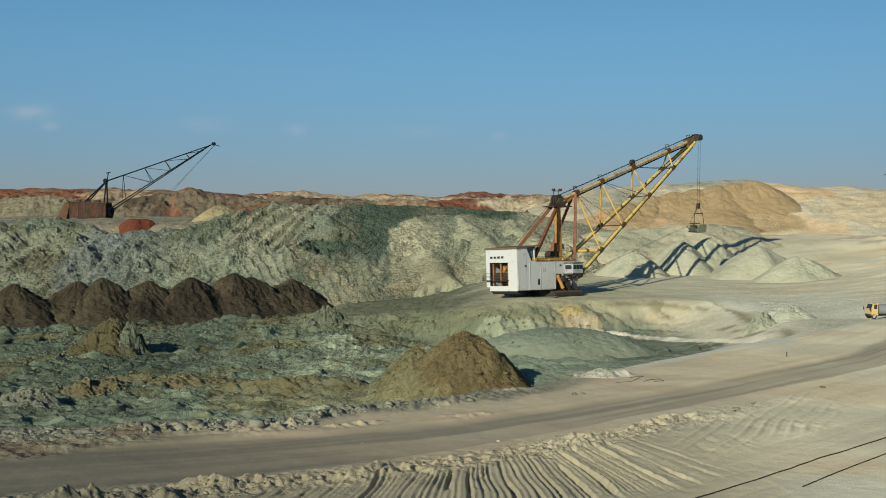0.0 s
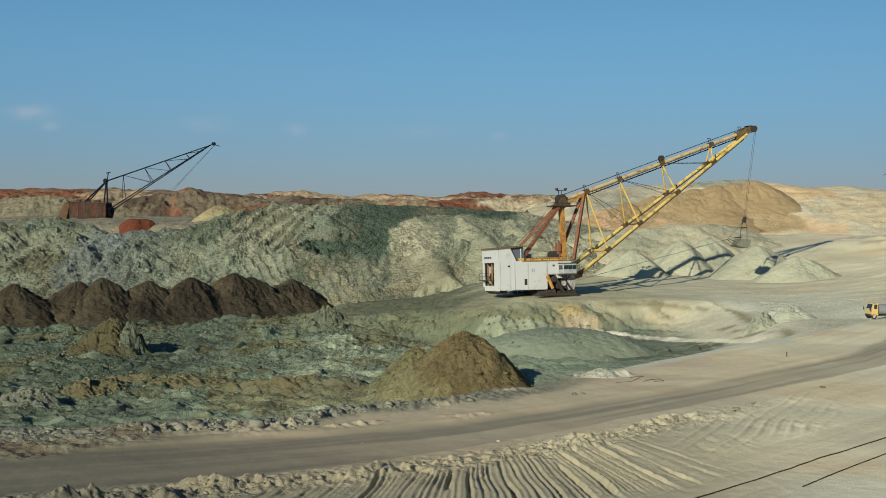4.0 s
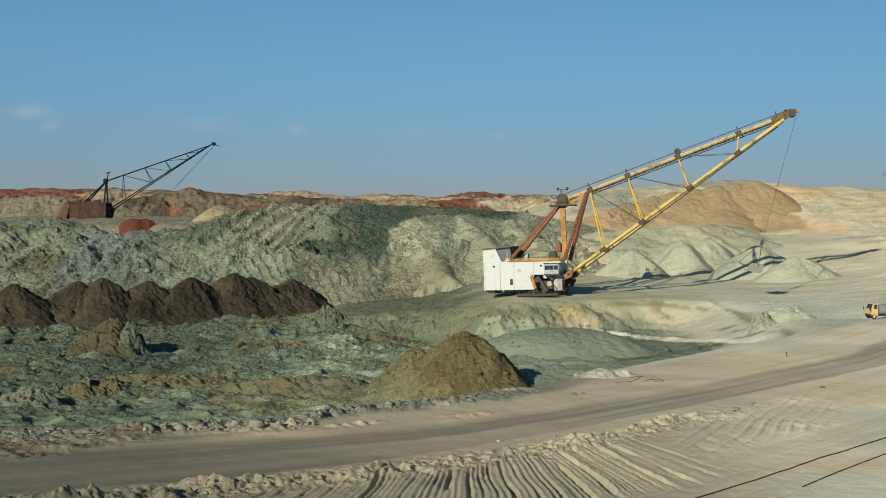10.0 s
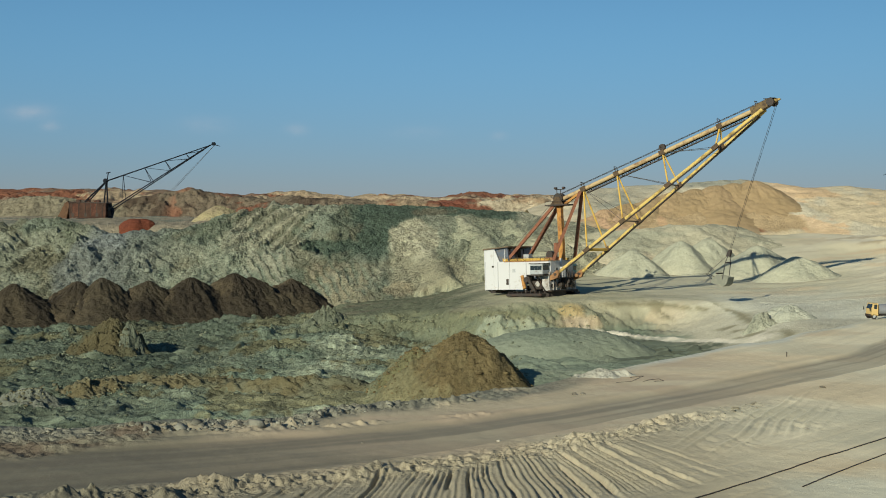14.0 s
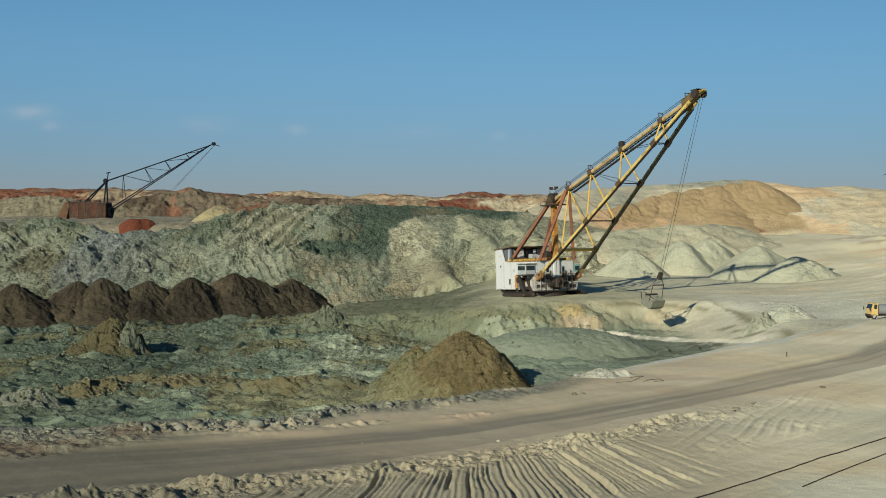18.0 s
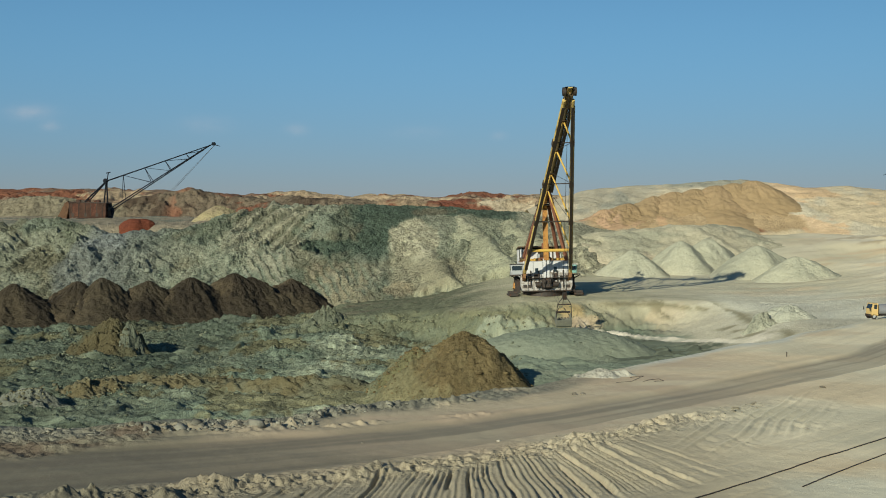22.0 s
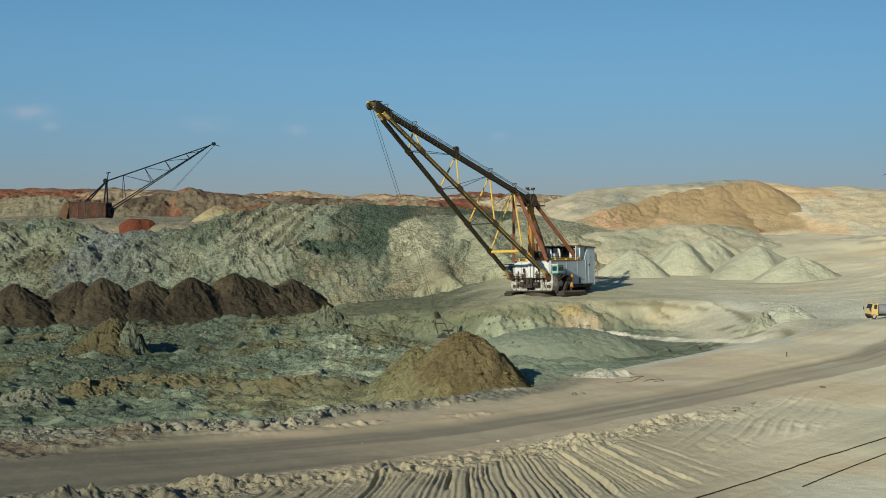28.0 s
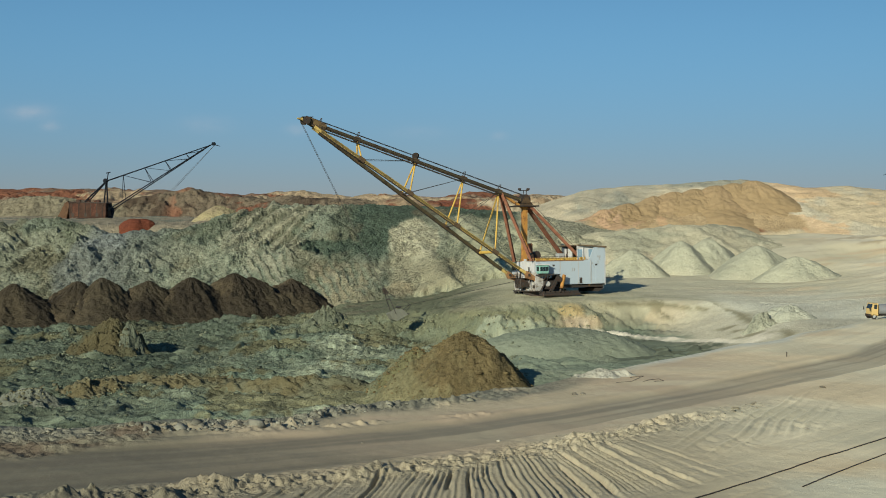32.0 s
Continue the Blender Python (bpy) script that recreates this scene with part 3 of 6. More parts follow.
def ridge(name, pts, label, colour, material=SOIL_CLODS, rough=1.0, size=16, step=1.0, back=(40, 18), round_top=0.25, seed=1, gully=0.0, crag=1.0, heap=0.0, spurs=(), clods_size=0.0, calm=None, extra=None):
    """A long heap. pts: x, foot y, foot z, crest y, crest z along it; back: how far behind the crest and how deep its rear foot is."""
    p = np.array(pts)
    n = max(12, int((p[-1, 0] - p[0, 0]) / step))
    x = np.linspace(p[0, 0], p[-1, 0], n)
    fy, fz, cy, cz = (np.interp(x, p[:, 0], p[:, k]) for k in (1, 2, 3, 4))
    fz = np.minimum(fz, base_height(x, fy)[0] - 1.0)
    run = float(np.mean(p[:, 3] - p[:, 1]))
    m = max(10, int(run / step * 1.1))
    mb = max(6, int(back[0] / step / 2.5))
    v = np.concatenate([np.linspace(0, 1, m)[:-1], np.linspace(1, 2, mb)])
    V, Xg = np.meshgrid(v, x, indexing="ij")
    f = np.clip(V, 0, 1)
    prof = f * (1 - round_top) + round_top * np.sin(f * math.pi / 2)
    Yg = np.where(V <= 1, fy + (cy - fy) * V, cy + back[0] * (V - 1))
    Zg = np.where(V <= 1, fz - 2.0 + (cz - fz + 2.0) * prof, cz - np.clip(V - 1, 0, 1) * back[1])
    step_in = min(1.0, 1.6 / step)
    amp = rough * np.maximum(np.sin(np.clip(V, 0.02, 1.6) / 1.6 * math.pi), 0)**0.6
    Xw = Xg + 0.25 * size * vnoise(Xg / size, Yg / size, seed + 5)
    lean = 0.9 * vnoise(Xg / 60, Yg / 60, seed + 6)
    Yo = Yg - float(np.mean(fy))
    Xs, Ys = Xw + lean * Yo, 0.42 * (Yo - lean * 0.3 * (Xw - Xw.mean()) / (1 + np.abs(Xw - Xw.mean()) / 60))
    rel = 2.4 * (lumps(Xw, Yg, size, 3, seed) - 0.45) + 0.7 * fbm(Xg, Yg, size / 4, 3, seed + 2)
    rel = rel + crag * (0.5 * (np.abs(fbm(Xs, Ys * 1.6, size / 2.4, 4, seed + 42, 0.5)) - 0.4) + 0.5 * fbm(Xg, Yg * 0.8, size / 7, 4, seed + 41, 0.65) * step_in)
    if gully:
        rel = rel + gully * (1 - np.abs(fbm(Xg + 0.45 * (Yg - fy) * np.sign(vnoise(Xg / 70, Yg * 0, seed + 9)), Yg * 0.15, 15, 3, seed + 8)) * 1.4)
    big, load = heaps(Xs + 0.25 * size * 0.35 * vnoise(Xg / 12, Yg / 12, seed + 15), 1.5 * Ys + 0.08 * size * vnoise(Xg / 12, Yg / 12, seed + 16), size * 1.05, seed + 11)
    small, load2 = heaps(Xw - 0.5 * Yg + 0.8 * vnoise(Xg / 6, Yg / 6, seed + 17), 0.7 * Yg + 0.8 * vnoise(Xg / 6, Yg / 6, seed + 18), size * 0.4, seed + 12)
    rel = rel + heap * (3.8 * (big - 0.55) + 1.7 * (small - 0.5))
    if calm:
        amp = amp * (1 - 0.7 * smooth(calm[0], calm[1], Xg) * smooth(0.45, 0.7, V))
    Zg = Zg + amp * rel * (1 - 0.5 * np.exp(-((V - 1) / 0.12)**2))
    if clods_size:
        patch = smooth(-0.25, 0.3, fbm(Xg, Yg, 22, 3, seed + 61))
        Zg = Zg + amp * (0.25 + 0.75 * patch) * 0.5 * clods_size * crumbs(Xs, Ys * 1.5, clods_size, seed + 62) * (1 - 0.8 * np.exp(-((V - 1) / 0.12)**2))
    spur = np.zeros(Xg.shape)
    for k, (ax, ay, az, ex, ey, ez, slope) in enumerate(spurs):
        along = np.clip(((Xg - ax) * (ex - ax) + (Yg - ay) * (ey - ay)) / ((ex - ax)**2 + (ey - ay)**2), 0, 1)
        away = np.sqrt((Xg - ax - along * (ex - ax))**2 + (Yg - ay - along * (ey - ay))**2 + 4)
        side = az + (ez - az) * along - slope * away + 0.9 * fbm(Xg, Yg, 13, 4, seed + 92 + k, 0.55) - 30 * smooth(0.14, 0.02, V + 0.06 * fbm(Xg, Yg, 9, 3, seed + 93)) + 0.6 * fbm(Xg, Yg, 5, 4, seed + 90 + k) + 0.25 * fbm(np.arctan2(Xg - ax, ay - Yg) * 20, Yg * 0.05, 4, 3, seed + 95 + k)
        w = 1 / (1 + np.exp(-np.clip((side - Zg) / 0.9, -30, 30)))
        spur = np.where(w > 0.5, np.where(k == 0, 1.0, 2.0), spur)
        Zg = Zg * (1 - w) + side * w
    if extra:
        Zg = Zg + extra(Xg, Yg, Zg) * (V < 1)
    FLANKS[name] = [(Xg[:m], Yg[:m], Zg[:m])]
    ob = sheet(name, Xg, Yg, Zg, colour(Xg, Yg, Zg, V, load + 0.35 * load2, spur), material, relief=1 - 0.5 * (spur > 0))
    return tagged(ob, label, "spoil heap", kind="structure")


def cone(name, x, y, r, h, label, colours, seed=1, sunk=1.0, stretch=1.0, turn=0.0, power=1.0, material=SOIL_PILE, rough=1.0, toe=0, z=None, rings=56, spokes=150, blunt=0.0025, group="", apex=None, rills=0.12, grain=1.0, flank=None, relief=1.0):
    """A tipped heap: a cone with a blunt top and rilled flanks."""
    z0 = float(ground_at(np.array([x]), np.array([y]))[0][0]) if z is None else z
    if apex is not None:
        h = apex - z0
    a = np.linspace(0, 2 * math.pi, spokes, endpoint=False)
    q = np.linspace(0.002, 1, rings)
    Q, Aa = np.meshgrid(q, a, indexing="ij")
    edge = 1 + 0.10 * np.sin(2 * Aa + seed) + 0.06 * np.sin(5 * Aa + 2 * seed)
    lx, ly = Q * r * edge * np.cos(Aa) * stretch, Q * r * edge * np.sin(Aa)
    c, s = math.cos(radians(turn)), math.sin(radians(turn))
    X, Y = x + lx * c - ly * s, y + lx * s + ly * c
    top = np.sqrt(Q**2 + (0.012 if toe else blunt)) - math.sqrt(0.012 if toe else blunt)
    top = np.maximum(top, 0) / (1 if toe else top.max())
    Z = (h + sunk) * ((1 - top / top.max())**toe if toe else 1 - top**power) - sunk
    Z = Z + rough * np.sin(np.clip(Q, 0, 0.97) * math.pi)**0.7 * (0.5 * fbm(X, Y, r * 0.45, 5, seed, 0.6) + rills * fbm(np.cos(Aa) * 14, np.sin(Aa) * 14 + Q * 2, 3.2, 3, seed + 4) + 0.22 * grain * fbm(X, Y, 1.6, 4, seed + 6, 0.7))
    if z is None:
        Z = Z + ground_at(X, Y)[0] - z0
    w = smooth(-0.4, 0.5, fbm(X, Y, r * 0.5, 4, seed + 9))
    C = mixc(np.ones(X.shape + (3,)) * np.array(colours[0]), colours[1], w)
    if len(colours) > 2:
        C = mixc(C, colours[2], smooth(0.72, 1.0, Q + 0.12 * fbm(X, Y, r * 0.3, 3, seed + 3)) * 0.8)
    # flank: paler west side, sunlight put into the soil colour
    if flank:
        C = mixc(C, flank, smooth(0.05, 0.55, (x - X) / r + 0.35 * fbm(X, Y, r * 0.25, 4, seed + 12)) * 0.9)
    ob = sheet(name, X - x, Y - y, Z, C, material, wrap=True, relief=np.full(X.shape, relief))
    ob.location = (x, y, z0)
    FLANKS.setdefault(name, []).append((X, Y, Z + z0))
    return tagged(ob, label, "spoil heap", group)


def scrape(x, y, z):
    """Blade and bucket scrapes over the hill: long slanting steps, one set rising to the east, one falling."""
    up = (x * 1.35 - y + 5 * vnoise(x / 16, y / 16, 201)) / 13
    down = (x * 2.3 + y + 4 * vnoise(x / 16, y / 16, 202)) / 9
    za = smooth(-104, -92, x) * smooth(-52, -62, x) * smooth(8, 13, z)
    zb = smooth(-90, -84, x) * smooth(-58, -70, x) * smooth(12, 8, z) * smooth(-8, -3, z)
    zc = smooth(-62, -52, x) * smooth(-22, -34, x) * smooth(9, 4, z)
    tear = smooth(1, 0.85, up % 1) * (up % 1)
    fall = smooth(1, 0.85, down % 1) * (down % 1)
    return za, zb, zc, tear, fall


def hill_steps(x, y, z):
    za, zb, zc, tear, fall = scrape(x, y, z)
    return za * 2.6 * (tear - 0.4) + (1.0 * zb + 0.7 * zc) * 1.6 * (fall - 0.4)


def green_hill(x, y, z, v, load, spur):
    edge = 1.6 * fbm(x, z, 7, 5, 57, 0.6)
    fine = np.clip(fbm(x, z * 2, 2.6, 3, 60, 0.7), -1, 1)
    za, zb, zc, tear, fall = scrape(x, y, z)
    c = np.ones(x.shape + (3,)) * np.array((0.193, 0.224, 0.165))
    c = mixc(c, (0.30, 0.318, 0.228), smooth(0.25, 0.4, load) * 0.7)
    c = mixc(c, (0.13, 0.155, 0.105), smooth(-0.45, -0.6, load) * 0.8)
    c = mixc(c, (0.31, 0.315, 0.225), smooth(0.0, 0.6, fbm(x, z * 1.6, 24, 3, 51)) * 0.5)
    c = mixc(c, (0.10, 0.12, 0.08), smooth(0.15, 0.6, fbm(x, z * 1.6, 18, 3, 53)) * 0.6)
    c = mixc(c, (0.175, 0.165, 0.105), smooth(0.15, 0.5, fbm(x, z * 1.4, 20, 4, 52)) * 0.6)
    # bluish clay and an olive heap on the western flank
    c = mixc(c, (0.215, 0.235, 0.205), smooth(-112, -150, x) * smooth(0, 0.4, fbm(x, z, 30, 5, 54)) * 0.85)
    c = mixc(c, (0.265, 0.295, 0.28), smooth(1.2, 0.6, np.hypot((x + 148) / 9, (z - 14) / 4) + 0.22 * edge) * 0.55)
    c = mixc(c, (0.17, 0.165, 0.105), smooth(1.2, 0.7, np.hypot((x + 176) / 12, (z - 7) / 6.5) + 0.25 * edge) * 0.8)
    # pale faces of the scraped steps: their sunlit planes put into the colour
    c = mixc(c, (0.36, 0.35, 0.245), za * smooth(0.15, 0.75, tear + 0.25 * edge) * 0.8)
    c = mixc(c, (0.34, 0.335, 0.24), zb * smooth(0.1, 0.7, fall + 0.2 * edge) * 0.8)
    c = mixc(c, (0.36, 0.315, 0.205), zc * smooth(0.0, 0.6, fall + 0.35 * edge) * 0.7)
    # dark green layer along the crest, sweeping down in a tongue
    c = mixc(c, (0.27, 0.285, 0.195), smooth(-8, 8, x) * 0.7)
    top = smooth(-46, -36, x + 4 * edge) * smooth(38, 32, x + 2 * edge) * smooth(0.6, 1.8, z + 0.5 * edge - np.interp(x, (-45, -12, 0, 13, 29, 36), (21, 23.6, 25.0, 24.2, 22.6, 22.4)))
    tongue = smooth(10, 7, np.abs(x + 31 - 0.42 * (z - 14) + 2.2 * edge)) * smooth(5, 11, z + edge)
    blot = smooth(1.1, 0.8, np.hypot((x + 50) / 11, (z - 13) / 2.8) + 0.25 * edge)
    thin = smooth(16, 8, np.abs(x + 32 + 0.5 * (z - 4) + 2 * edge)) * smooth(-11, -6, z) * smooth(9, 3, z) * 0.25
    c = mixc(c, (0.078, 0.112, 0.080), np.clip(top + tongue + blot + thin, 0, 1) * 0.92)
    c = mixc(c, (0.20, 0.165, 0.105), top * smooth(1.2, 0.6, np.hypot((x + 4) / 9, (z - 27) / 1.8) + 0.3 * edge) * 0.6)
    # scree: a cream lobe under the crest, clumpy below, and grey-green fans beyond it
    scree = (spur > 0)[..., None] * 1.0
    fan = np.array((0.335, 0.336, 0.225)) * (1 + 0.10 * edge[..., None])
    fan = fan + (np.array((0.40, 0.388, 0.266)) - fan) * (smooth(0.1, 0.7, fbm(x - 0.5 * z, z * 0.6, 12, 4, 59)) * 0.7)[..., None]
    c = c * (1 - scree * 0.92) + fan * scree * 0.92
    lobe = smooth(1.08, 0.86, np.hypot((x + 12.5) / 11.5, (z - 15.5) / 8.0) + 0.13 * edge)
    c = mixc(c, (0.465, 0.442, 0.302), lobe * 0.95)
    low = smooth(1.2, 0.7, np.hypot((x + 8) / 19, (z - 3) / 7) + 0.16 * edge)
    c = mixc(c, (0.305, 0.29, 0.193), low * (1 - lobe) * 0.85)
    c = mixc(c, (0.205, 0.19, 0.122), low * smooth(0.05, 0.5, fbm(x, z * 1.5, 6, 4, 58)) * 0.35)
    c = mixc(c, (0.32, 0.275, 0.175), smooth(1.2, 0.6, np.hypot((x + 17) / 8, (z + 3.5) / 2.5) + 0.3 * edge) * 0.7)
    c = mixc(c, (0.42, 0.40, 0.275), smooth(30, 42, x + 3 * edge) * (1 - top) * 0.85)
    return c * (1 + (0.20 - 0.12 * (spur > 0)) * fine)[..., None]


ridge("green_spoil_hill", [
    (-263.2, 470, -12, 560, 21.1), (-199.6, 492, -12, 570, 21.5), (-175.7, 500, -12, 575, 22.7),
    (-151.3, 505, -12, 560, 16.0), (-128.0, 508, -12, 565, 16.9), (-117.6, 510, -12, 570, 19.6), (-104.7, 512, -12, 575, 24.5),
    (-82.1, 508, -12, 585, 28.6), (-60.0, 492, -12, 588, 29.6), (-38.0, 484, -12, 590, 30.5), (4.2, 480, -9, 585, 29.4),
    (38.2, 488, -1, 578, 26.6), (58.0, 490, 1, 584, 23.2), (70.0, 500, 2, 584, 20.2), (86.0, 505, 2, 580, 18.0), (106.0, 512, 3, 570, 12.0)],
    "high hill of grey-green clay spoil with pale scree", green_hill, rough=1.35, size=20, step=0.55, back=(60, 8), seed=3, gully=0.25, heap=1.35, clods_size=3.4, calm=(-50.7, -27.2), extra=hill_steps,
    spurs=((-14.3, 556, 21.6, 6.0, 484, -2.0, 0.60), (8.1, 568, 26.6, 32.0, 488, 3.0, 0.52), (29.5, 560, 24.2, 50.0, 492, 5.0, 0.50)))


def pale_heaps(x, y, z, v, load, spur):
    c = np.ones(x.shape + (3,)) * np.array((0.46, 0.425, 0.295))
    c = mixc(c, (0.37, 0.36, 0.255), smooth(0.0, 0.7, fbm(x, y, 14, 4, 61)))
    return mixc(c, (0.54, 0.47, 0.32), smooth(0.1, 0.7, fbm(x, z, 20, 3, 63)))


ridge("pale_spoil_ridge", [
    (47.0, 514, 1, 550, 15.5), (57.9, 512, 2, 548, 17.2), (77.6, 508, 2, 550, 18.8), (99.7, 512, 3, 555, 20.7),
    (121.7, 520, 5, 565, 21.5), (139.0, 530, 8, 580, 19.4), (161.9, 530, 12, 580, 10.2), (185.5, 540, 13, 580, 2.3)],
    "low ridge of pale grey-green spoil heaps", pale_heaps, SOIL_SAND, rough=0.75, crag=0.5, size=22, step=0.9, back=(60, 4), seed=13, gully=0.1, heap=0.8, clods_size=2.0)


def orange_slope(x, y, z, v, load, spur):
    c = np.ones(x.shape + (3,)) * np.array((0.60, 0.50, 0.325))
    c = mixc(c, (0.53, 0.48, 0.35), smooth(0.0, 0.4, fbm(x, z * 2, 30, 5, 71, 0.6)) * 0.9)
    c = mixc(c, (0.66, 0.45, 0.25), smooth(0.15, 0.45, fbm(x, z * 2.5, 24, 5, 76, 0.6)) * smooth(146.2, 193.2, x) * 0.7)
    e = 6 * fbm(x, z * 1.5, 16, 5, 72, 0.6)
    c = mixc(c, (0.43, 0.385, 0.28), smooth(121.1, 102.2, x + e) * 0.8)
    # tipped orange sand: a slanting left edge, a ragged foot
    o = smooth(-2, 2, 20.5 + (x - 69.9) * 0.245 - z + 0.35 * e) * smooth(184.4, 178.1, x + (z - 20) * 0.45 + 1.3 * e) * smooth(15.6, 18.0, z + 0.35 * e)
    o = o * smooth(67.7, 77.2, x)
    c = mixc(c, (0.43, 0.315, 0.175), np.clip(o, 0, 1) * 0.95)
    c = mixc(c, (0.54, 0.35, 0.20), np.clip(o, 0, 1) * smooth(0.3, 0.55, fbm(x, z * 1.2, 20, 5, 75, 0.6)) * 0.75)
    c = mixc(c, (0.54, 0.40, 0.23), np.clip(o, 0, 1) * smooth(0.25, 0.5, fbm(x - z, z * 0.7, 11, 4, 77, 0.6)) * 0.5)
    grey = smooth(68, 74, x + e) * smooth(124, 112, x + e) * smooth(25, 28, z + 0.2 * e) * (1 - 0.6 * o)
    cap = smooth(119.6, 129.2, x + e) * smooth(173.7, 161.0, x + e) * smooth(39.6, 41.2, z + 0.2 * e)
    c = mixc(c, (0.33, 0.33, 0.26), np.clip(grey * (0.35 + 0.65 * smooth(-0.2, 0.2, fbm(x, z, 14, 4, 78))) + cap, 0, 1) * 0.9)
    # small red-brown slips
    for px, pz, w, h in ((169.4, 7.2, 7, 1.6), (151.2, 18.7, 9, 1.3), (160.2, 13.2, 12, 0.9), (188.3, 13.0, 3, 3.0)):
        c = mixc(c, (0.24, 0.10, 0.05), smooth(1.2, 0.7, np.hypot((x - px) / w, (z - pz + 0.15 * (x - px)) / h) + 0.05 * e) * 0.85)
    return c


ridge("orange_spoil_hill", [
    (46.5, 610, 15, 690, 27.5), (68.7, 610, 15, 690, 35.4), (87.8, 610, 15, 700, 39.3), (116.5, 605, 15, 700, 40.8),
    (141.9, 605, 15, 700, 43.1), (167.4, 605, 15, 700, 44.7), (180.1, 600, 15, 700, 42.8),
    (199.5, 580, 15, 690, 39.8), (224.6, 560, 14, 690, 40.4), (245.9, 540, 13, 690, 38.2), (318.7, 500, 12, 690, 39.1)],
    "broad hill of orange sand and cream clay spoil", orange_slope, SOIL_SAND, rough=0.9, crag=0.25, size=34, step=1.1, back=(80, 10), seed=23, gully=0.3, heap=0.45, clods_size=1.4)


def red_land(x, y, z, v, load, spur):
    c = np.ones(x.shape + (3,)) * np.array((0.21, 0.15, 0.105))
    reds = np.clip(smooth(-140, -128, x) * smooth(-74, -84, x) + smooth(0, 10, x) * smooth(54, 44, x) + smooth(-270, -285, x) + smooth(-72, -66, x) * smooth(-38, -46, x), 0, 1)
    c = mixc(c, (0.22, 0.095, 0.055), smooth(-0.05, 0.2, fbm(x, y * 2 + z * 3, 60, 5, 81, 0.6) + 0.7 * reds - 0.3))
    c = mixc(c, (0.20, 0.09, 0.055), smooth(0.3, 0.5, load) * 0.6)
    return mixc(c, (0.46, 0.36, 0.23), smooth(0.1, 0.3, fbm(x, y * 2 + z * 4, 70, 5, 83, 0.6) - 0.35 * reds + 0.12) * 0.9)


def brown_land(x, y, z, v, load, spur):
    c = np.ones(x.shape + (3,)) * np.array((0.185, 0.148, 0.102))
    c = mixc(c, (0.085, 0.06, 0.042), smooth(0.05, 0.35, fbm(x, z * 2, 16, 5, 84, 0.6)) * 0.8)
    c = c * 0.88
    c = mixc(c, (0.205, 0.088, 0.052), smooth(-160, -146, x) * smooth(-0.1, 0.1, fbm(x, z * 3, 40, 5, 85, 0.6) - 0.05 * (z - 38)))
    c = mixc(c, (0.225, 0.20, 0.135), smooth(-212.4, -237.8, x) * smooth(-0.5, 0, load))
    ragged = 8 * fbm(x, z * 2, 14, 4, 87, 0.6)
    c = mixc(c, (0.34, 0.25, 0.155), smooth(-82, -74, x + ragged) * smooth(-0.3, 0.1, fbm(x, z * 3, 26, 4, 88, 0.6)))
    c = mixc(c, (0.20, 0.075, 0.045), smooth(-4, 0, x + 0.5 * ragged) * smooth(17, 13, x + 0.5 * ragged))
    c = mixc(c, (0.43, 0.365, 0.25), smooth(14, 20, x + 0.5 * ragged) * smooth(-0.5, -0.1, fbm(x, z * 3, 20, 4, 89, 0.6)) * 0.9)
    return mixc(c, (0.26, 0.12, 0.07), smooth(-201.5, -190.5, x) * smooth(-176.0, -186.9, x) * smooth(0, 0.3, fbm(x, z, 8, 3, 86)) * 0.7)


ridge("red_spoil_ridge", [
    (-482.9, 860, 22, 980, 42.4), (-349.2, 860, 22, 980, 42.4), (-269.1, 860, 22, 980, 42.9), (-171.1, 860, 22, 980, 38.0),
    (-117.6, 860, 22, 980, 40.7), (-73.1, 860, 22, 980, 36.2), (-55.2, 860, 22, 980, 38.4), (-1.8, 860, 22, 980, 36.2),
    (20.5, 860, 22, 980, 40.2), (65.0, 860, 22, 980, 38.0), (96.2, 860, 22, 980, 37.1), (229.9, 860, 22, 980, 39.3), (497.1, 860, 22, 980, 42.4)],
    "distant ridge of red and pale spoil heaps", red_land, SOIL_FAR, rough=1.3, crag=0.8, size=30, step=1.5, back=(150, 20), seed=33, heap=0.9, clods_size=5.0)
ridge("brown_spoil_ridge", [
    (-438.5, 860, 21, 890, 35.3), (-317.2, 865, 21, 900, 34.6), (-301.0, 860, 21, 895, 37.0), (-272.7, 860, 21, 895, 34.6),
    (-244.3, 870, 21, 900, 29.3), (-220.1, 870, 21, 910, 36.7), (-183.7, 870, 21, 910, 41.6), (-155.3, 860, 21, 900, 34.6),
    (-123.0, 830, 20, 890, 36.3), (-74.4, 790, 18, 870, 34.0), (-25.3, 770, 16, 850, 32.8), (25.5, 770, 16, 830, 33.9), (66.4, 770, 15, 810, 34.2), (89.0, 770, 15, 800, 22.2)],
    "ridge of brown and dull red spoil", brown_land, SOIL_FAR, rough=1.3, crag=1.0, size=22, step=1.0, back=(60, 10), seed=43, heap=0.8, clods_size=5.0)

# upper bench behind the green hill, where the second dragline stands
bx, by = np.meshgrid(np.linspace(-344.9, -45.8, 200), np.linspace(585, 900, 120))
bz = 21.6 + 0.9 * fbm(bx, by, 18, 4, 91) + 0.7 * crumbs(bx, by, 5, 94) * smooth(700, 640, by) - 8 * smooth(600, 585, by) - 6 * smooth(-71.3, -45.8, bx)
bc = mixc(np.ones(bx.shape + (3,)) * np.array((0.31, 0.27, 0.19)), (0.235, 0.235, 0.175), smooth(0, 0.5, fbm(bx, by, 40, 3, 93)))
tagged(sheet("upper_bench", bx, by, bz, bc, SOIL_FAR), "level upper bench of tan soil", "ground", kind="structure")

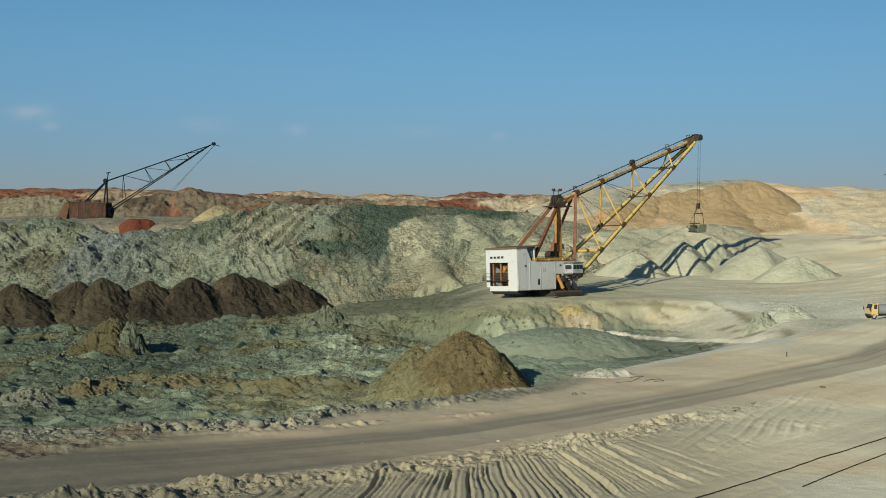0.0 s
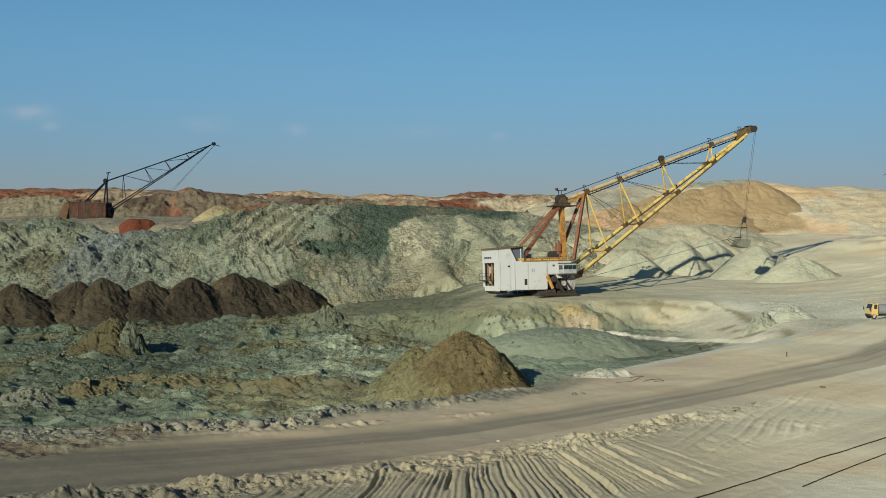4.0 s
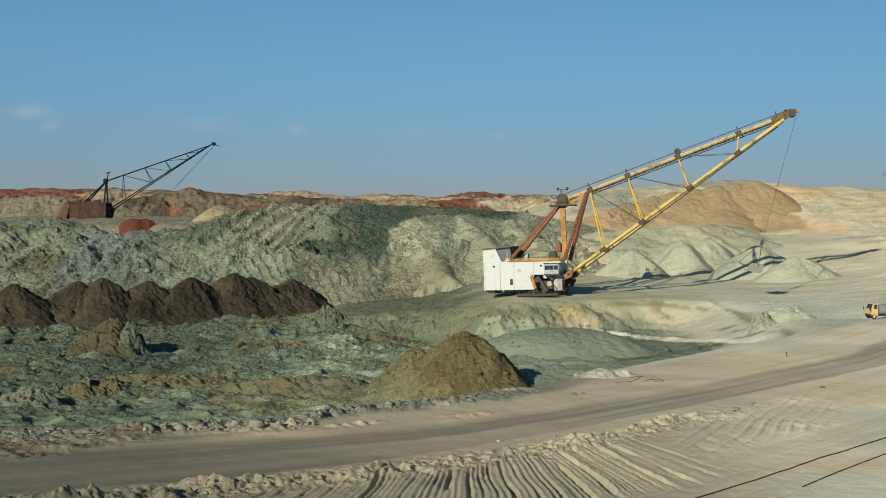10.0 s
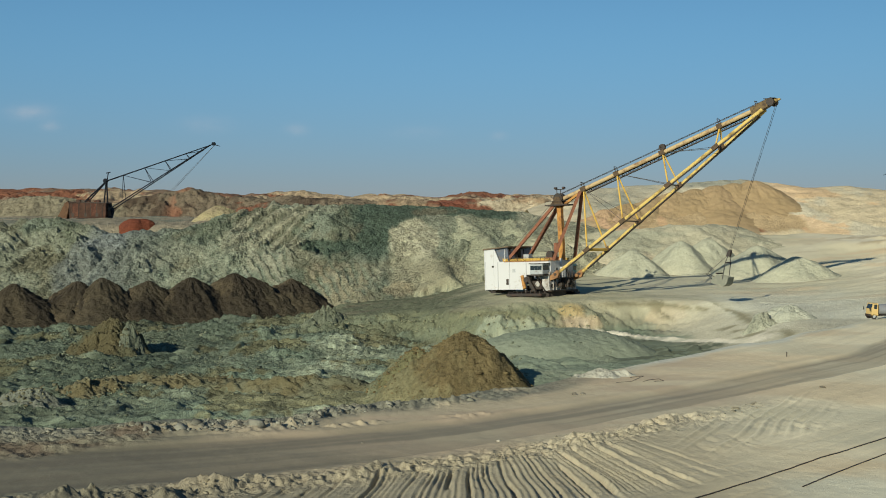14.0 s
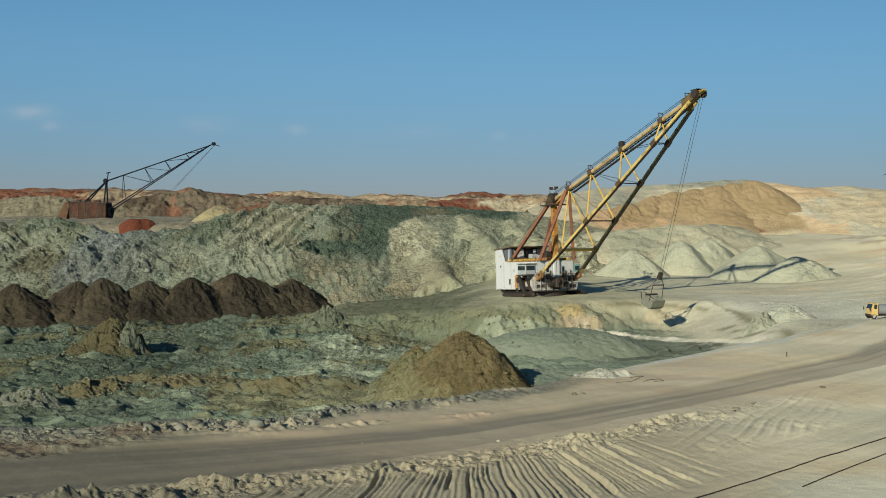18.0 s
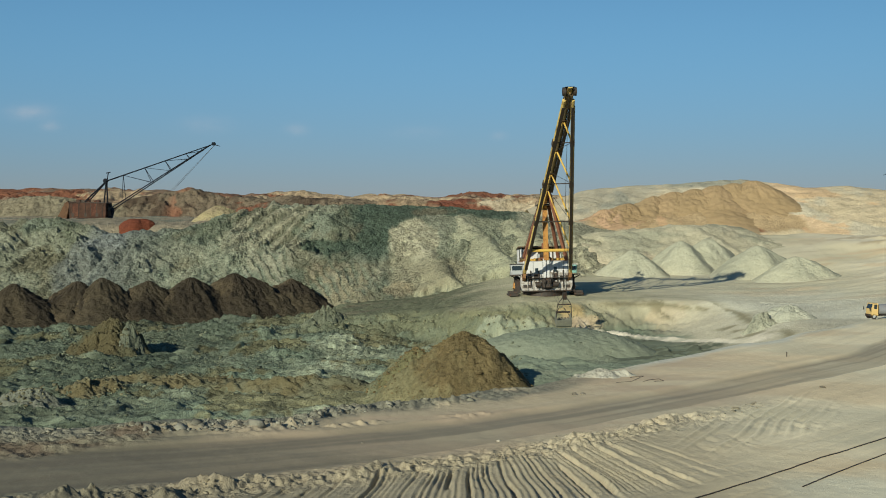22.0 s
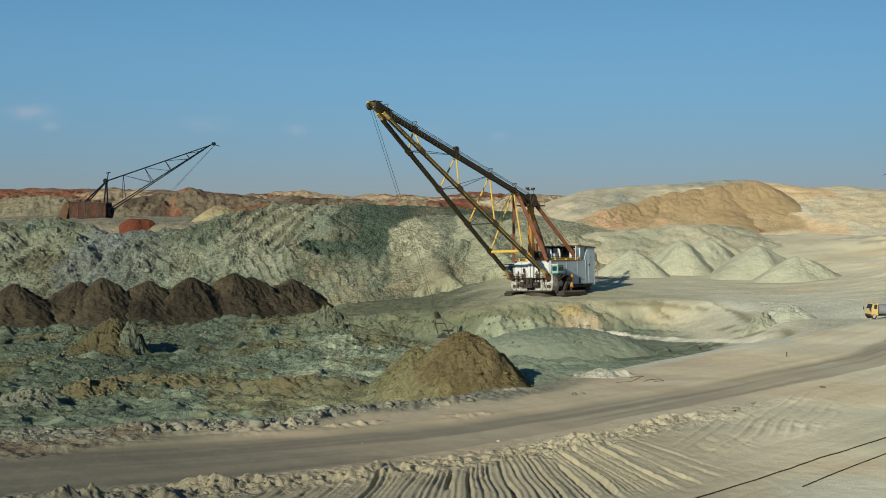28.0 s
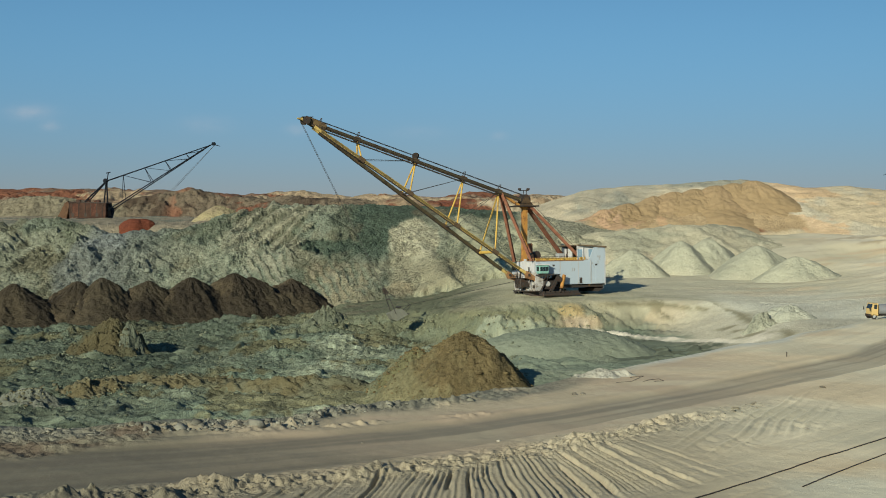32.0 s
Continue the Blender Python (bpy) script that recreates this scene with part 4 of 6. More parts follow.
cone("red_mound", -147.2, 603, 15, 0, "low flat-topped mound of brick-red clay", [(0.21, 0.065, 0.033), (0.165, 0.052, 0.028)], 5, z=14, stretch=0.95, rough=0.8, apex=23.6, power=2.8)
cone("yellow_mound", -115.5, 640, 17, 0, "mound of pale yellow sand", [(0.41, 0.35, 0.19), (0.36, 0.30, 0.18)], 6, z=20, stretch=1.05, rough=0.9, power=1.3, apex=30.1)
SAND = [(0.395, 0.392, 0.287), (0.365, 0.365, 0.268), (0.42, 0.405, 0.295)]
for px, y, r, top, s in ((123.6, 490, 19, 14.6, 7), (133.8, 472, 16, 11.0, 8), (77.4, 506, 15, 12.2, 9), (98.5, 515, 16, 15.6, 10), (111.5, 523, 16, 16.6, 12)):
    cone("pale_mound", px, y, r, 0, "soft heap of pale grey-green sand", SAND, s, rough=1.0, apex=top, blunt=0.02, power=1.05, sunk=0.6, rills=0.08, grain=0.6, relief=0.35 if y < 500 else 0.5, group="pale sand heaps")
cone("grey_mound", 86.0, 337, 5.6, 0, "small rough heap of grey-green clods on the apron", [(0.37, 0.372, 0.28), (0.29, 0.295, 0.22), (0.42, 0.415, 0.315)], 70, rough=1.4, apex=1.2, sunk=0.8, blunt=0.12, grain=1.6, rills=0.2, relief=1.2, rings=30, spokes=90)
cone("grey_mound", 94.4, 341, 9.0, 0, "small smooth heap of pale grey sand on the apron", [(0.43, 0.43, 0.335), (0.39, 0.395, 0.305)], 71, rough=1.0, apex=3.3, sunk=0.8, blunt=0.10, grain=0.8, rills=0.25, relief=0.5, rings=30, spokes=90)
# fans of orange sand tipped over the face of the far hill
FAN = [(0.345, 0.25, 0.135), (0.365, 0.262, 0.145), (0.36, 0.28, 0.175)]
for px, y, r, top, s in ((167.0, 669, 56, 43.4, 60), (156.0, 668, 55, 42.0, 58), (146.0, 668, 54, 40.6, 61), (135.0, 667, 52, 39.0, 57), (124.0, 665, 50, 37.4, 59), (112.0, 662, 46, 35.2, 62), (97.0, 652, 37, 31.2, 63), (84.0, 645, 31, 28.0, 64)):
    cone("sand_fan", px, y, r, 0, "fan of smooth orange sand below the crest", FAN if s < 63 else [(0.33, 0.235, 0.125), (0.41, 0.275, 0.17), (0.36, 0.28, 0.175)], s, rough=2.4, apex=top, z=15.0, sunk=2.0, blunt=0.004, rills=0.12, grain=0.8, relief=0.4, material=SOIL_SAND, group="orange sand fans", rings=60, spokes=160)

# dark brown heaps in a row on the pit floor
# their flank colour paints the sunlit west side paler
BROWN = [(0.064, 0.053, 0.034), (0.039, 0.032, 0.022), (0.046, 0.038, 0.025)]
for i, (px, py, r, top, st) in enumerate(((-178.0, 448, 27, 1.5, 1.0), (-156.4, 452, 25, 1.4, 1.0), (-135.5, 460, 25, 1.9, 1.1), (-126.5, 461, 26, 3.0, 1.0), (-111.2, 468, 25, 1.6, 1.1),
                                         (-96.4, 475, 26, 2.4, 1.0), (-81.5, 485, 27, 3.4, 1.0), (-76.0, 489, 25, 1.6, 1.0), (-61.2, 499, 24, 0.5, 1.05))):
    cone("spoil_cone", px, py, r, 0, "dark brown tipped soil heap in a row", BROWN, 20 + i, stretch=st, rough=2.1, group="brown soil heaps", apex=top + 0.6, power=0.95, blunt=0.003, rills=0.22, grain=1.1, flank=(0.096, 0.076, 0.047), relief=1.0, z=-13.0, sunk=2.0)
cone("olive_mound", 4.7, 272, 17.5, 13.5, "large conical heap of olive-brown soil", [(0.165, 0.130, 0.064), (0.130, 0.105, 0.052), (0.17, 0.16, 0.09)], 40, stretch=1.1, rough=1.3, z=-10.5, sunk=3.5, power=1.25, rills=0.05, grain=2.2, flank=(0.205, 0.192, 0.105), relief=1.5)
cone("olive_mound", -6.3, 285, 12, 0, "low skirt of pale olive soil beside the heap", [(0.17, 0.165, 0.085), (0.17, 0.18, 0.11), (0.20, 0.215, 0.14)], 50, stretch=1.3, rough=1.2, sunk=2.0, apex=-1.9, toe=1.2, rills=0.1, grain=2.0, relief=1.5)
cone("fan_mound", 32.0, 338, 25, 0, "broad smooth heap of dark grey-green clay below the pad", [(0.22, 0.247, 0.18), (0.19, 0.22, 0.162), (0.15, 0.177, 0.131)], 52, stretch=1.12, rough=0.45, sunk=1.5, apex=-3.0, z=-10.5, power=2.1, blunt=0.01, rills=0.2, grain=1.6, relief=0.35, rings=90, spokes=240)
cone("green_mound", -97.7, 365, 12, 0, "ragged heap of brown soil and green clay", [(0.092, 0.08, 0.042), (0.085, 0.085, 0.05)], 41, stretch=1.3, rough=1.6, apex=-2.9, grain=2.0)
cone("green_mound", -91.5, 361, 6.0, 0, "ragged crag of grey-green clay beside the heap", [(0.145, 0.155, 0.115), (0.11, 0.125, 0.09)], 42, stretch=1.1, rough=1.4, apex=-3.4, grain=2.0)
cone("green_mound", -42.0, 432, 6.2, 0, "steep crag of grey-green clay on the pit floor", [(0.16, 0.175, 0.12), (0.12, 0.135, 0.095)], 44, stretch=1.5, turn=0.6, rough=1.0, apex=-4.6, grain=1.6, power=1.1)
cone("clay_mound", -66.0, 300, 13, 0, "low lumpy mound of brown clay", [(0.125, 0.11, 0.06), (0.14, 0.138, 0.085), (0.17, 0.18, 0.12)], 45, stretch=1.9, rough=1.2, apex=-10.7, toe=1.2, grain=1.6, relief=0.7)
cone("clay_mound", -32.2, 290, 12, 0, "low lumpy mound of brown clay", [(0.135, 0.12, 0.065), (0.145, 0.145, 0.09), (0.18, 0.19, 0.13)], 46, stretch=2.0, rough=1.2, apex=-9.3, toe=1.2, grain=1.6, relief=0.7)
cone("clay_mound", -82.1, 285, 9, 0, "low lumpy mound of brown clay", [(0.125, 0.108, 0.058), (0.125, 0.115, 0.07)], 49, stretch=1.6, rough=1.2, apex=-9.1, toe=1.2, grain=1.6, relief=0.7)
cone("clay_mound", -90.7, 270, 9, 0, "low lumpy mound of pale grey clay", [(0.18, 0.19, 0.15), (0.15, 0.16, 0.125)], 47, stretch=1.6, rough=1.2, apex=-9.2, toe=1.2, grain=1.5, relief=0.6)
cone("chalk_mound", 19.6, 152.6, 4.0, 0.9, "small heap of whitish clay on the edge", [(0.43, 0.415, 0.34), (0.39, 0.375, 0.30)], 48, stretch=1.9, rough=0.6, toe=1.2, grain=0.8, relief=0.5)

# ---- the working dragline ----
# its own axes: x along the boom, y to its left, z up; the origin under the turning axis
dragline = tagged(new("walking_dragline"), "large white walking dragline with a yellow tubular boom on its pad", "dragline")
D = dragline
SLOPE_X, SLOPE_Y = 0.0223, -0.0522
TIP = (83.2, 0.0, 58.0)
FOOT = 10.6


def chord(t, s=1):
    """A point of a lower chord, t from foot to head; s is +1 for the left one."""
    return (FOOT + (80.5 - FOOT) * t, s * (7.7 + (1.2 - 7.7) * t), 7.6 + (55.9 - 7.6) * t)


def top_chord(x, up=0.0, y=0.0):
    return (x, y, 32.4 + up + (x - 8.0) * (58.0 - 32.4) / 75.2)


def frame_of_bars(pairs, r, n=6):
    bm = bmesh.new()
    for a, b in pairs:
        tube(a, b, r, n, bm)
    return bm


# left wall sheets: white panel with blue-grey shade put into the colour
SHADEDWHITE = painted("shaded_white_panel", (0.40, 0.47, 0.52), 0.5, 0, 0.1, (0.30, 0.27, 0.22), 3.0)
OLIVEP = painted("dark_olive_coat", (0.17, 0.125, 0.04), 0.6, 0, 0.5, (0.04, 0.03, 0.022), 2.5)
COLLAR = painted("oily_brown_paint", (0.10, 0.065, 0.035), 0.7, 0, 0.5, (0.04, 0.03, 0.022), 0.8)
DARKCOAT = painted("dark_brown_coat", (0.085, 0.068, 0.034), 0.7, 0, 0.5, (0.03, 0.025, 0.02), 2.0)
GRIMY = painted("grimy_yellow_paint", (0.60, 0.44, 0.14), 0.85, 0, 0.45, (0.13, 0.08, 0.035), 3.0)
LIGHTGREY = painted("light_grey_strip", (0.45, 0.46, 0.46), 0.5, 0, 0.2, (0.3, 0.26, 0.2), 1.5)
SIDE = {1: SHADEDWHITE, -1: WHITE}
# machine house: walls with a wide opening at the rear, sheet panels on the sides
part("base_tub", tube((0, 0, -0.6), (0, 0, 1.7), 7.4, 40), STEEL, D, "round dark steel base")
part("turntable", tube((0, 0, 1.7), (0, 0, 2.5), 6.2, 36), STEEL, D)
part("floor_frame", box(-20.6, 9.2, -7.2, 7.2, 2.3, 3.1), STEEL, D)
for s, nm in ((1, "left"), (-1, "right")):
    y0, y1 = sorted((s * 7.75, s * 8.05))
    part("side_wall", prism([(-21.0, 3.4 if s > 0 else 1.9), (-1.5, 3.4 if s > 0 else 1.9), (-1.5, 6.9), (2.2, 6.9), (2.2, 5.6), (8.8, 5.6), (8.8, 11.6), (-14.2, 11.6), (-16.6, 16.0), (-21.5, 15.6)], y0, y1), SIDE[s], D, "sheet-metal side wall with shade in its pale blue colour" if s > 0 else "white sheet-metal side wall")
    y0, y1 = sorted((s * 8.06, s * 8.13))
    for x0, x1, z0, z1 in ((-21.2, -16.9, 3.6 if s > 0 else 2.2, 15.2), (-14.6, -9.6, 3.6 if s > 0 else 2.2, 11.3), (-9.3, -1.8, 3.6 if s > 0 else 2.2, 11.3), (-1.2, 4.6, 7.2, 11.3)):
        pts = [(x0, z0), (x1, z0), (x1, z1), (x0, z1)]
        part("wall_panel", prism(pts, y0, y1), SIDE[s], D)
    part("eave_strip", box(-11.9, 8.9, s * 8.06 if s > 0 else -8.26, 8.26 if s > 0 else -8.06, 11.35, 11.66), DECK, D)
    for x in (-21.0, -15.0, -9.45, -1.6):
        part("corner_strip", box(x - 0.14, x + 0.14, *sorted((s * 8.06, s * 8.2)), 3.4 if s > 0 else 2.0, 11.5), LIGHTGREY, D)
    part("side_door", box(-11.0, -9.9, *sorted((s * 8.08, s * 8.2)), 3.6, 5.6), STEEL, D, "dark steel door")
    for x in (-17.8, 0.8):
        part("vent_louvre", box(x, x + 0.9, *sorted((s * 8.13, s * 8.19)), 9.6, 10.2), STEEL, D)
    for i, w in enumerate((0.55, 0.55)):
        part("marking", box(-8.0 + i * 0.8, -8.0 + i * 0.8 + w, *sorted((s * 8.13, s * 8.15)), 7.8, 9.0), GREY, D)
# right recess: shade of the open side put into a dark sheet
part("rear_house_recess", prism([(-17.0, 11.7), (-10.2, 11.7), (-11.0, 16.5), (-17.0, 16.0)], -7.2, -6.9), painted("recess_shade", (0.10, 0.12, 0.15), 0.6, 0, 0.3, (0.16, 0.13, 0.10), 1.5), D, "recessed side coloured dark blue-grey for its shade")
part("rear_house_recess", prism([(-17.0, 11.7), (-9.6, 11.7), (-9.6, 16.5), (-17.0, 16.0)], 6.9, 7.2), WHITE, D, "white recessed side with panes")
# window panes with the sky's reflection put into their blue colour
for x0, x1 in ((-16.4, -14.6), (-11.8, -10.9), (-10.7, -9.8)):
    part("rear_house_pane", box(x0, x1, 7.2, 7.26, 12.6, 15.2), painted("sky_reflection_pane", (0.22, 0.33, 0.42), 0.25, 0, 0.1, (0.3, 0.3, 0.3), 2.0), D)
part("rear_wall_top", box(-21.6, -21.3, -8.05, 8.05, 11.2, 15.6), WHITE, D)
part("rear_wall_side", box(-21.5, -21.2, -8.05, -3.4, 1.7, 11.2), WHITE, D)
part("rear_wall_side", box(-21.5, -21.2, 6.3, 8.05, 3.0, 11.2), WHITE, D)
part("rear_sill", box(-21.5, -21.2, -3.4, 6.3, 1.7, 3.4), WHITE, D)
for y in (5.8, 3.9, 2.0, 0.1):
    part("sign_bar", box(-21.68, -21.6, y - 1.3, y, 12.6, 13.3), STEEL, D)
part("inner_bulkhead", box(-14.6, -14.3, -7.7, 7.7, 2.7, 11.6), DECK, D)
part("winch_drum", tube((-18.2, -2.6, 6.2), (-18.2, 5.6, 6.2), 1.7, 20), STEEL, D)
part("motor", tube((-19.4, 1.0, 9.2), (-16.5, 1.0, 9.2), 1.0, 14), ORANGE, D)
for y in (-2.4, 1.4, 5.4):
    part("winch_post", box(-20.6, -20.1, y - 0.2, y + 0.2, 3.4, 11.0), ORANGE, D)
part("rear_rail", frame_of_bars([((-22.7, -3.6, 7.6), (-22.7, 8.6, 7.6)), ((-22.7, -3.6, 6.6), (-22.7, 8.6, 6.6)), ((-22.7, -3.6, 5.4), (-22.7, -3.6, 7.6)), ((-22.7, 2.4, 5.4), (-22.7, 2.4, 7.6)), ((-22.7, 8.6, 5.4), (-22.7, 8.6, 7.6))], 0.07), STEEL, D)
part("rear_gangway", box(-23.0, -21.6, -3.8, 8.8, 5.2, 5.4), STEEL, D)
part("rear_chamfer", prism([(-21.4, 1.8), (-19.5, 0.7), (-17.5, 0.7), (-17.5, 1.9)], -6.5, 6.5), STEEL, D)
# roofs
part("roof_deck", box(-11.8, 8.9, -7.74, 7.74, 11.3, 11.62), DECK, D, "rusty steel roof deck")
part("rear_roof", prism([(-22.0, 15.6), (-9.6, 16.5), (-9.6, 16.85), (-22.0, 16.15)], -8.4, 8.4), painted("dirty_roofing", (0.13, 0.10, 0.065), 0.9, 0, 0.4, (0.20, 0.12, 0.07), 2.0), D, "dirty brown roof sheet")
part("rear_house_panel", box(-12.1, -11.9, -7.7, -1.0, 11.7, 15.8), WHITE, D)
part("rear_house_panel", box(-12.1, -11.9, 3.0, 7.7, 11.7, 15.8), WHITE, D)
for y in (-4.5, 0.2, 4.4):
    part("rear_house_post", box(-11.9, -11.6, y - 0.2, y + 0.2, 11.6, 15.8), STEEL, D)
part("roof_hatch", box(-11.95, -11.8, -5.6, -4.6, 12.0, 13.9), STEEL, D)
for y in (-6.4, -2.2, 2.2, 6.4):
    part("roof_beam", bar((-12.4, y, 12.1), (8.0, y, 12.1), 0.7, 0.8), YELLOW if abs(y) > 3 else DECK, D)
for x in (-10.8, -3.5, 4.0):
    part("roof_beam", bar((x, -7.4, 12.0), (x, 7.4, 12.0), 0.5, 0.6), YELLOW, D)
for s in (-1, 1):
    posts = [((x, s * 7.9, 11.6), (x, s * 7.9, 12.9)) for x in np.linspace(-11, 8.6, 12)]
    part("roof_rail", frame_of_bars(posts + [((-11, s * 7.9, 12.9), (8.6, s * 7.9, 12.9)), ((-11, s * 7.9, 12.25), (8.6, s * 7.9, 12.25))], 0.05), STEEL, D)
part("roof_winch", tube((3.2, -1.6, 13.6), (3.2, 1.6, 13.6), 1.3, 18), STEEL, D)
part("roof_winch_frame", box(1.8, 4.8, -2.0, 2.0, 11.9, 12.7), RUST, D)
part("roof_box", box(-7.4, -5.2, -1.6, 1.0, 12.4, 14.0, 0.1), GREY, D)
part("mast_counterweight", box(4.6, 6.2, -1.2, 1.2, 14.4, 17.6, 0.3), RUST, D)

# front of the house
part("front_wall", box(8.8, 9.1, -7.75, 7.75, 2.4, 11.5), GREY, D)
for y0, y1, z0, z1 in ((-7.4, -4.7, 3.4, 11.2), (-4.4, -1.3, 5.4, 11.2), (1.3, 4.4, 5.4, 11.2), (4.7, 7.4, 3.4, 11.2), (-4.4, -1.3, 2.6, 4.4), (1.3, 4.4, 2.6, 4.4)):
    part("front_panel", box(9.1, 9.25, y0, y1, z0, z1), WHITE, D)
for y in (-0.62, 0.62):
    part("front_post", box(9.1, 10.2, y - 0.45, y + 0.45, 2.6, 12.3), WHITE, D)
for y, z in ((-3.4, 8.2), (3.2, 8.6), (-5.9, 6.0), (6.1, 5.8)):
    part("front_opening", box(9.24, 9.3, y - 0.55, y + 0.55, z - 0.9, z + 0.9), GLASS, D)
STAINED = painted("stained_white", (0.46, 0.45, 0.42), 0.7, 0, 0.55, (0.16, 0.12, 0.085), 1.6)
ap = prism([(-8.7, 3.0), (-8.1, 1.5), (8.1, 1.5), (8.7, 3.0), (8.7, 6.6), (7.6, 7.7), (-7.6, 7.7), (-8.7, 6.6)], 4.6, 7.4)
ap.transform(Matrix(((0, 1, 0, 0), (1, 0, 0, 0), (0, 0, 1, 0), (0, 0, 0, 1))))
part("front_apron", ap, STAINED, D, "white front apron with dark stains")
for y0, y1, z0, z1 in ((-7.9, -5.2, 2.6, 3.6), (-7.6, -4.8, 4.6, 6.6), (4.6, 7.6, 4.4, 6.4), (5.4, 7.9, 2.4, 3.4), (-4.2, -2.4, 5.4, 7.2), (2.2, 3.6, 5.0, 7.3), (-1.6, 1.6, 1.8, 3.0)):
    part("apron_recess", box(7.38, 7.46, y0, y1, z0, z1), STEEL, D)
for y in (-6.4, -4.5, -1.9, 1.8, 4.4, 6.2):
    part("apron_rib", box(7.4, 7.75, y - 0.13, y + 0.13, 1.7, 7.4), STAINED, D)
part("front_step", box(6.4, 8.2, -8.4, 8.4, 1.2, 1.6, 0.08), STEEL, D)
part("fairlead_frame", box(7.5, 9.7, -1.6, 1.6, 2.5, 5.6, 0.15), STEEL, D)
for y in (-0.9, 0.9):
    part("fairlead_sheave", tube((9.8, y - 0.25, 4.6), (9.8, y + 0.25, 4.6), 0.95, 20), STEEL, D)
    part("fairlead_roller", tube((9.9, y, 2.6), (9.9, y, 5.6), 0.28, 10), STEEL, D)
for y in (-5.4, -2.6, 2.4, 3.6, 5.6):
    part("front_pipe", tube((8.2, y, 2.5), (7.7, y, 8.3), 0.16, 8), STEEL, D)
part("front_catwalk", box(7.4, 9.4, -7.6, 7.6, 5.75, 5.9), STEEL, D)
for s in (1, -1):
    part("front_rail", frame_of_bars([((9.4, s * y, 5.8), (9.4, s * y, 7.0)) for y in (2.4, 4.8, 7.2)] + [((9.4, s * 2.4, 7.0), (9.4, s * 7.2, 7.0)), ((9.4, s * 2.4, 6.4), (9.4, s * 7.2, 6.4))], 0.06), STEEL, D)
part("front_gear", tube((8.5, -3.8, 3.6), (8.5, -2.0, 3.6), 0.9, 16), STEEL, D)
part("front_gear", tube((8.5, 2.0, 3.6), (8.5, 3.8, 3.6), 0.9, 16), STEEL, D)
part("dragged_hose", frame_of_bars([((8.6, -4.4, 5.6), (9.0, -3.4, 2.4)), ((9.0, -3.4, 2.4), (8.6, -1.8, 5.2))], 0.1), STEEL, D)

# operator cabs on brackets at both front corners
for s in (1, -1):
    paint = TURQ if s > 0 else GREY
    far_y, x0, x1, z0, z1 = (10.4, 3.2, 6.7, 7.2, 10.1) if s > 0 else (11.9, 1.9, 6.9, 7.0, 10.5)
    y0, y1 = sorted((s * 7.8, s * far_y))
    cab = part("cab", box(x0, x1, y0, y1, z0, z1, 0.18), paint, D, "turquoise operator cab" if s > 0 else "grey operator cab")
    part("roof", box(x0 - 0.2, x1 + 0.3, y0 - 0.2, y1 + 0.2, z1, z1 + 0.25), STEEL if s < 0 else WHITE, cab)
    part("front_window", box(x1 - 0.01, x1 + 0.06, y0 + 0.4, y1 - 0.4, z1 - 2.0, z1 - 0.5), GLASS, cab)
    wide = (x1 - x0 - 0.8) / 3
    for k in range(3):
        part("side_window", box(x0 + 0.3 + k * (wide + 0.1), x0 + 0.3 + k * (wide + 0.1) + wide, *sorted((s * far_y, s * (far_y + 0.05))), z1 - 2.0, z1 - 0.6), GLASS, cab)
    part("rear_window", box(x0 - 0.07, x0 + 0.01, y0 + 0.6, y1 - 0.6, z1 - 2.0, z1 - 0.6), GLASS, cab)
    part("cab_bracket", box(1.5, 7.3, y0 - 0.2, y1 + 0.2, 6.6, 6.98), STEEL, D)
    part("bracket_brace", tube((4.5, s * 8.0, 4.6), (4.5, s * 11.8, 6.7), 0.2, 8), STEEL, D)
    # walking gear
    shoe = part("walking_shoe", box(-7.5, 6.6, *sorted((s * 9.3, s * 12.6)), -0.3, 0.7, 0.25), STEEL, D, "dark steel walking shoe")
    for x in np.linspace(-6.6, 5.8, 8):
        part("rib", prism([(x - 0.12, 0.7), (x + 0.12, 0.7), (x + 0.12, 1.35), (x - 0.12, 1.35)], *sorted((s * 9.6, s * 12.3))), STEEL, shoe)
    part("walking_arm", prism([(-1.0, 6.2), (-0.2, 6.6), (3.0, 1.3), (1.8, 1.3)], *sorted((s * 9.4, s * 10.2))), STEEL, D)
    part("walking_crank", tube((-0.8, s * 7.7, 5.2), (-0.8, s * 10.4, 5.2), 0.9, 20), STEEL, D)
    part("walking_cylinder", tube((-2.9, s * 9.4, 6.6), (-1.3, s * 10.3, 2.2), 0.6, 14), ORANGE, D, "orange hydraulic cylinder")
    part("cylinder_rod", tube((-1.0, s * 10.3, 1.9), (-0.6, s * 10.5, 0.8), 0.35, 10), STEEL, D)
    part("gear_case", box(0.6, 4.4, *sorted((s * 7.0, s * 9.0)), 1.9, 4.9, 0.2), STEEL, D)
    part("gear_guard", tube((3.2, s * 9.0, 3.8), (3.2, s * 9.3, 3.8), 0.9, 18), STAINED, D)
    part("side_stair", bar((6.4, s * 9.2, 0.8), (2.6, s * 9.2, 6.4), 0.9, 0.12), STEEL, D)

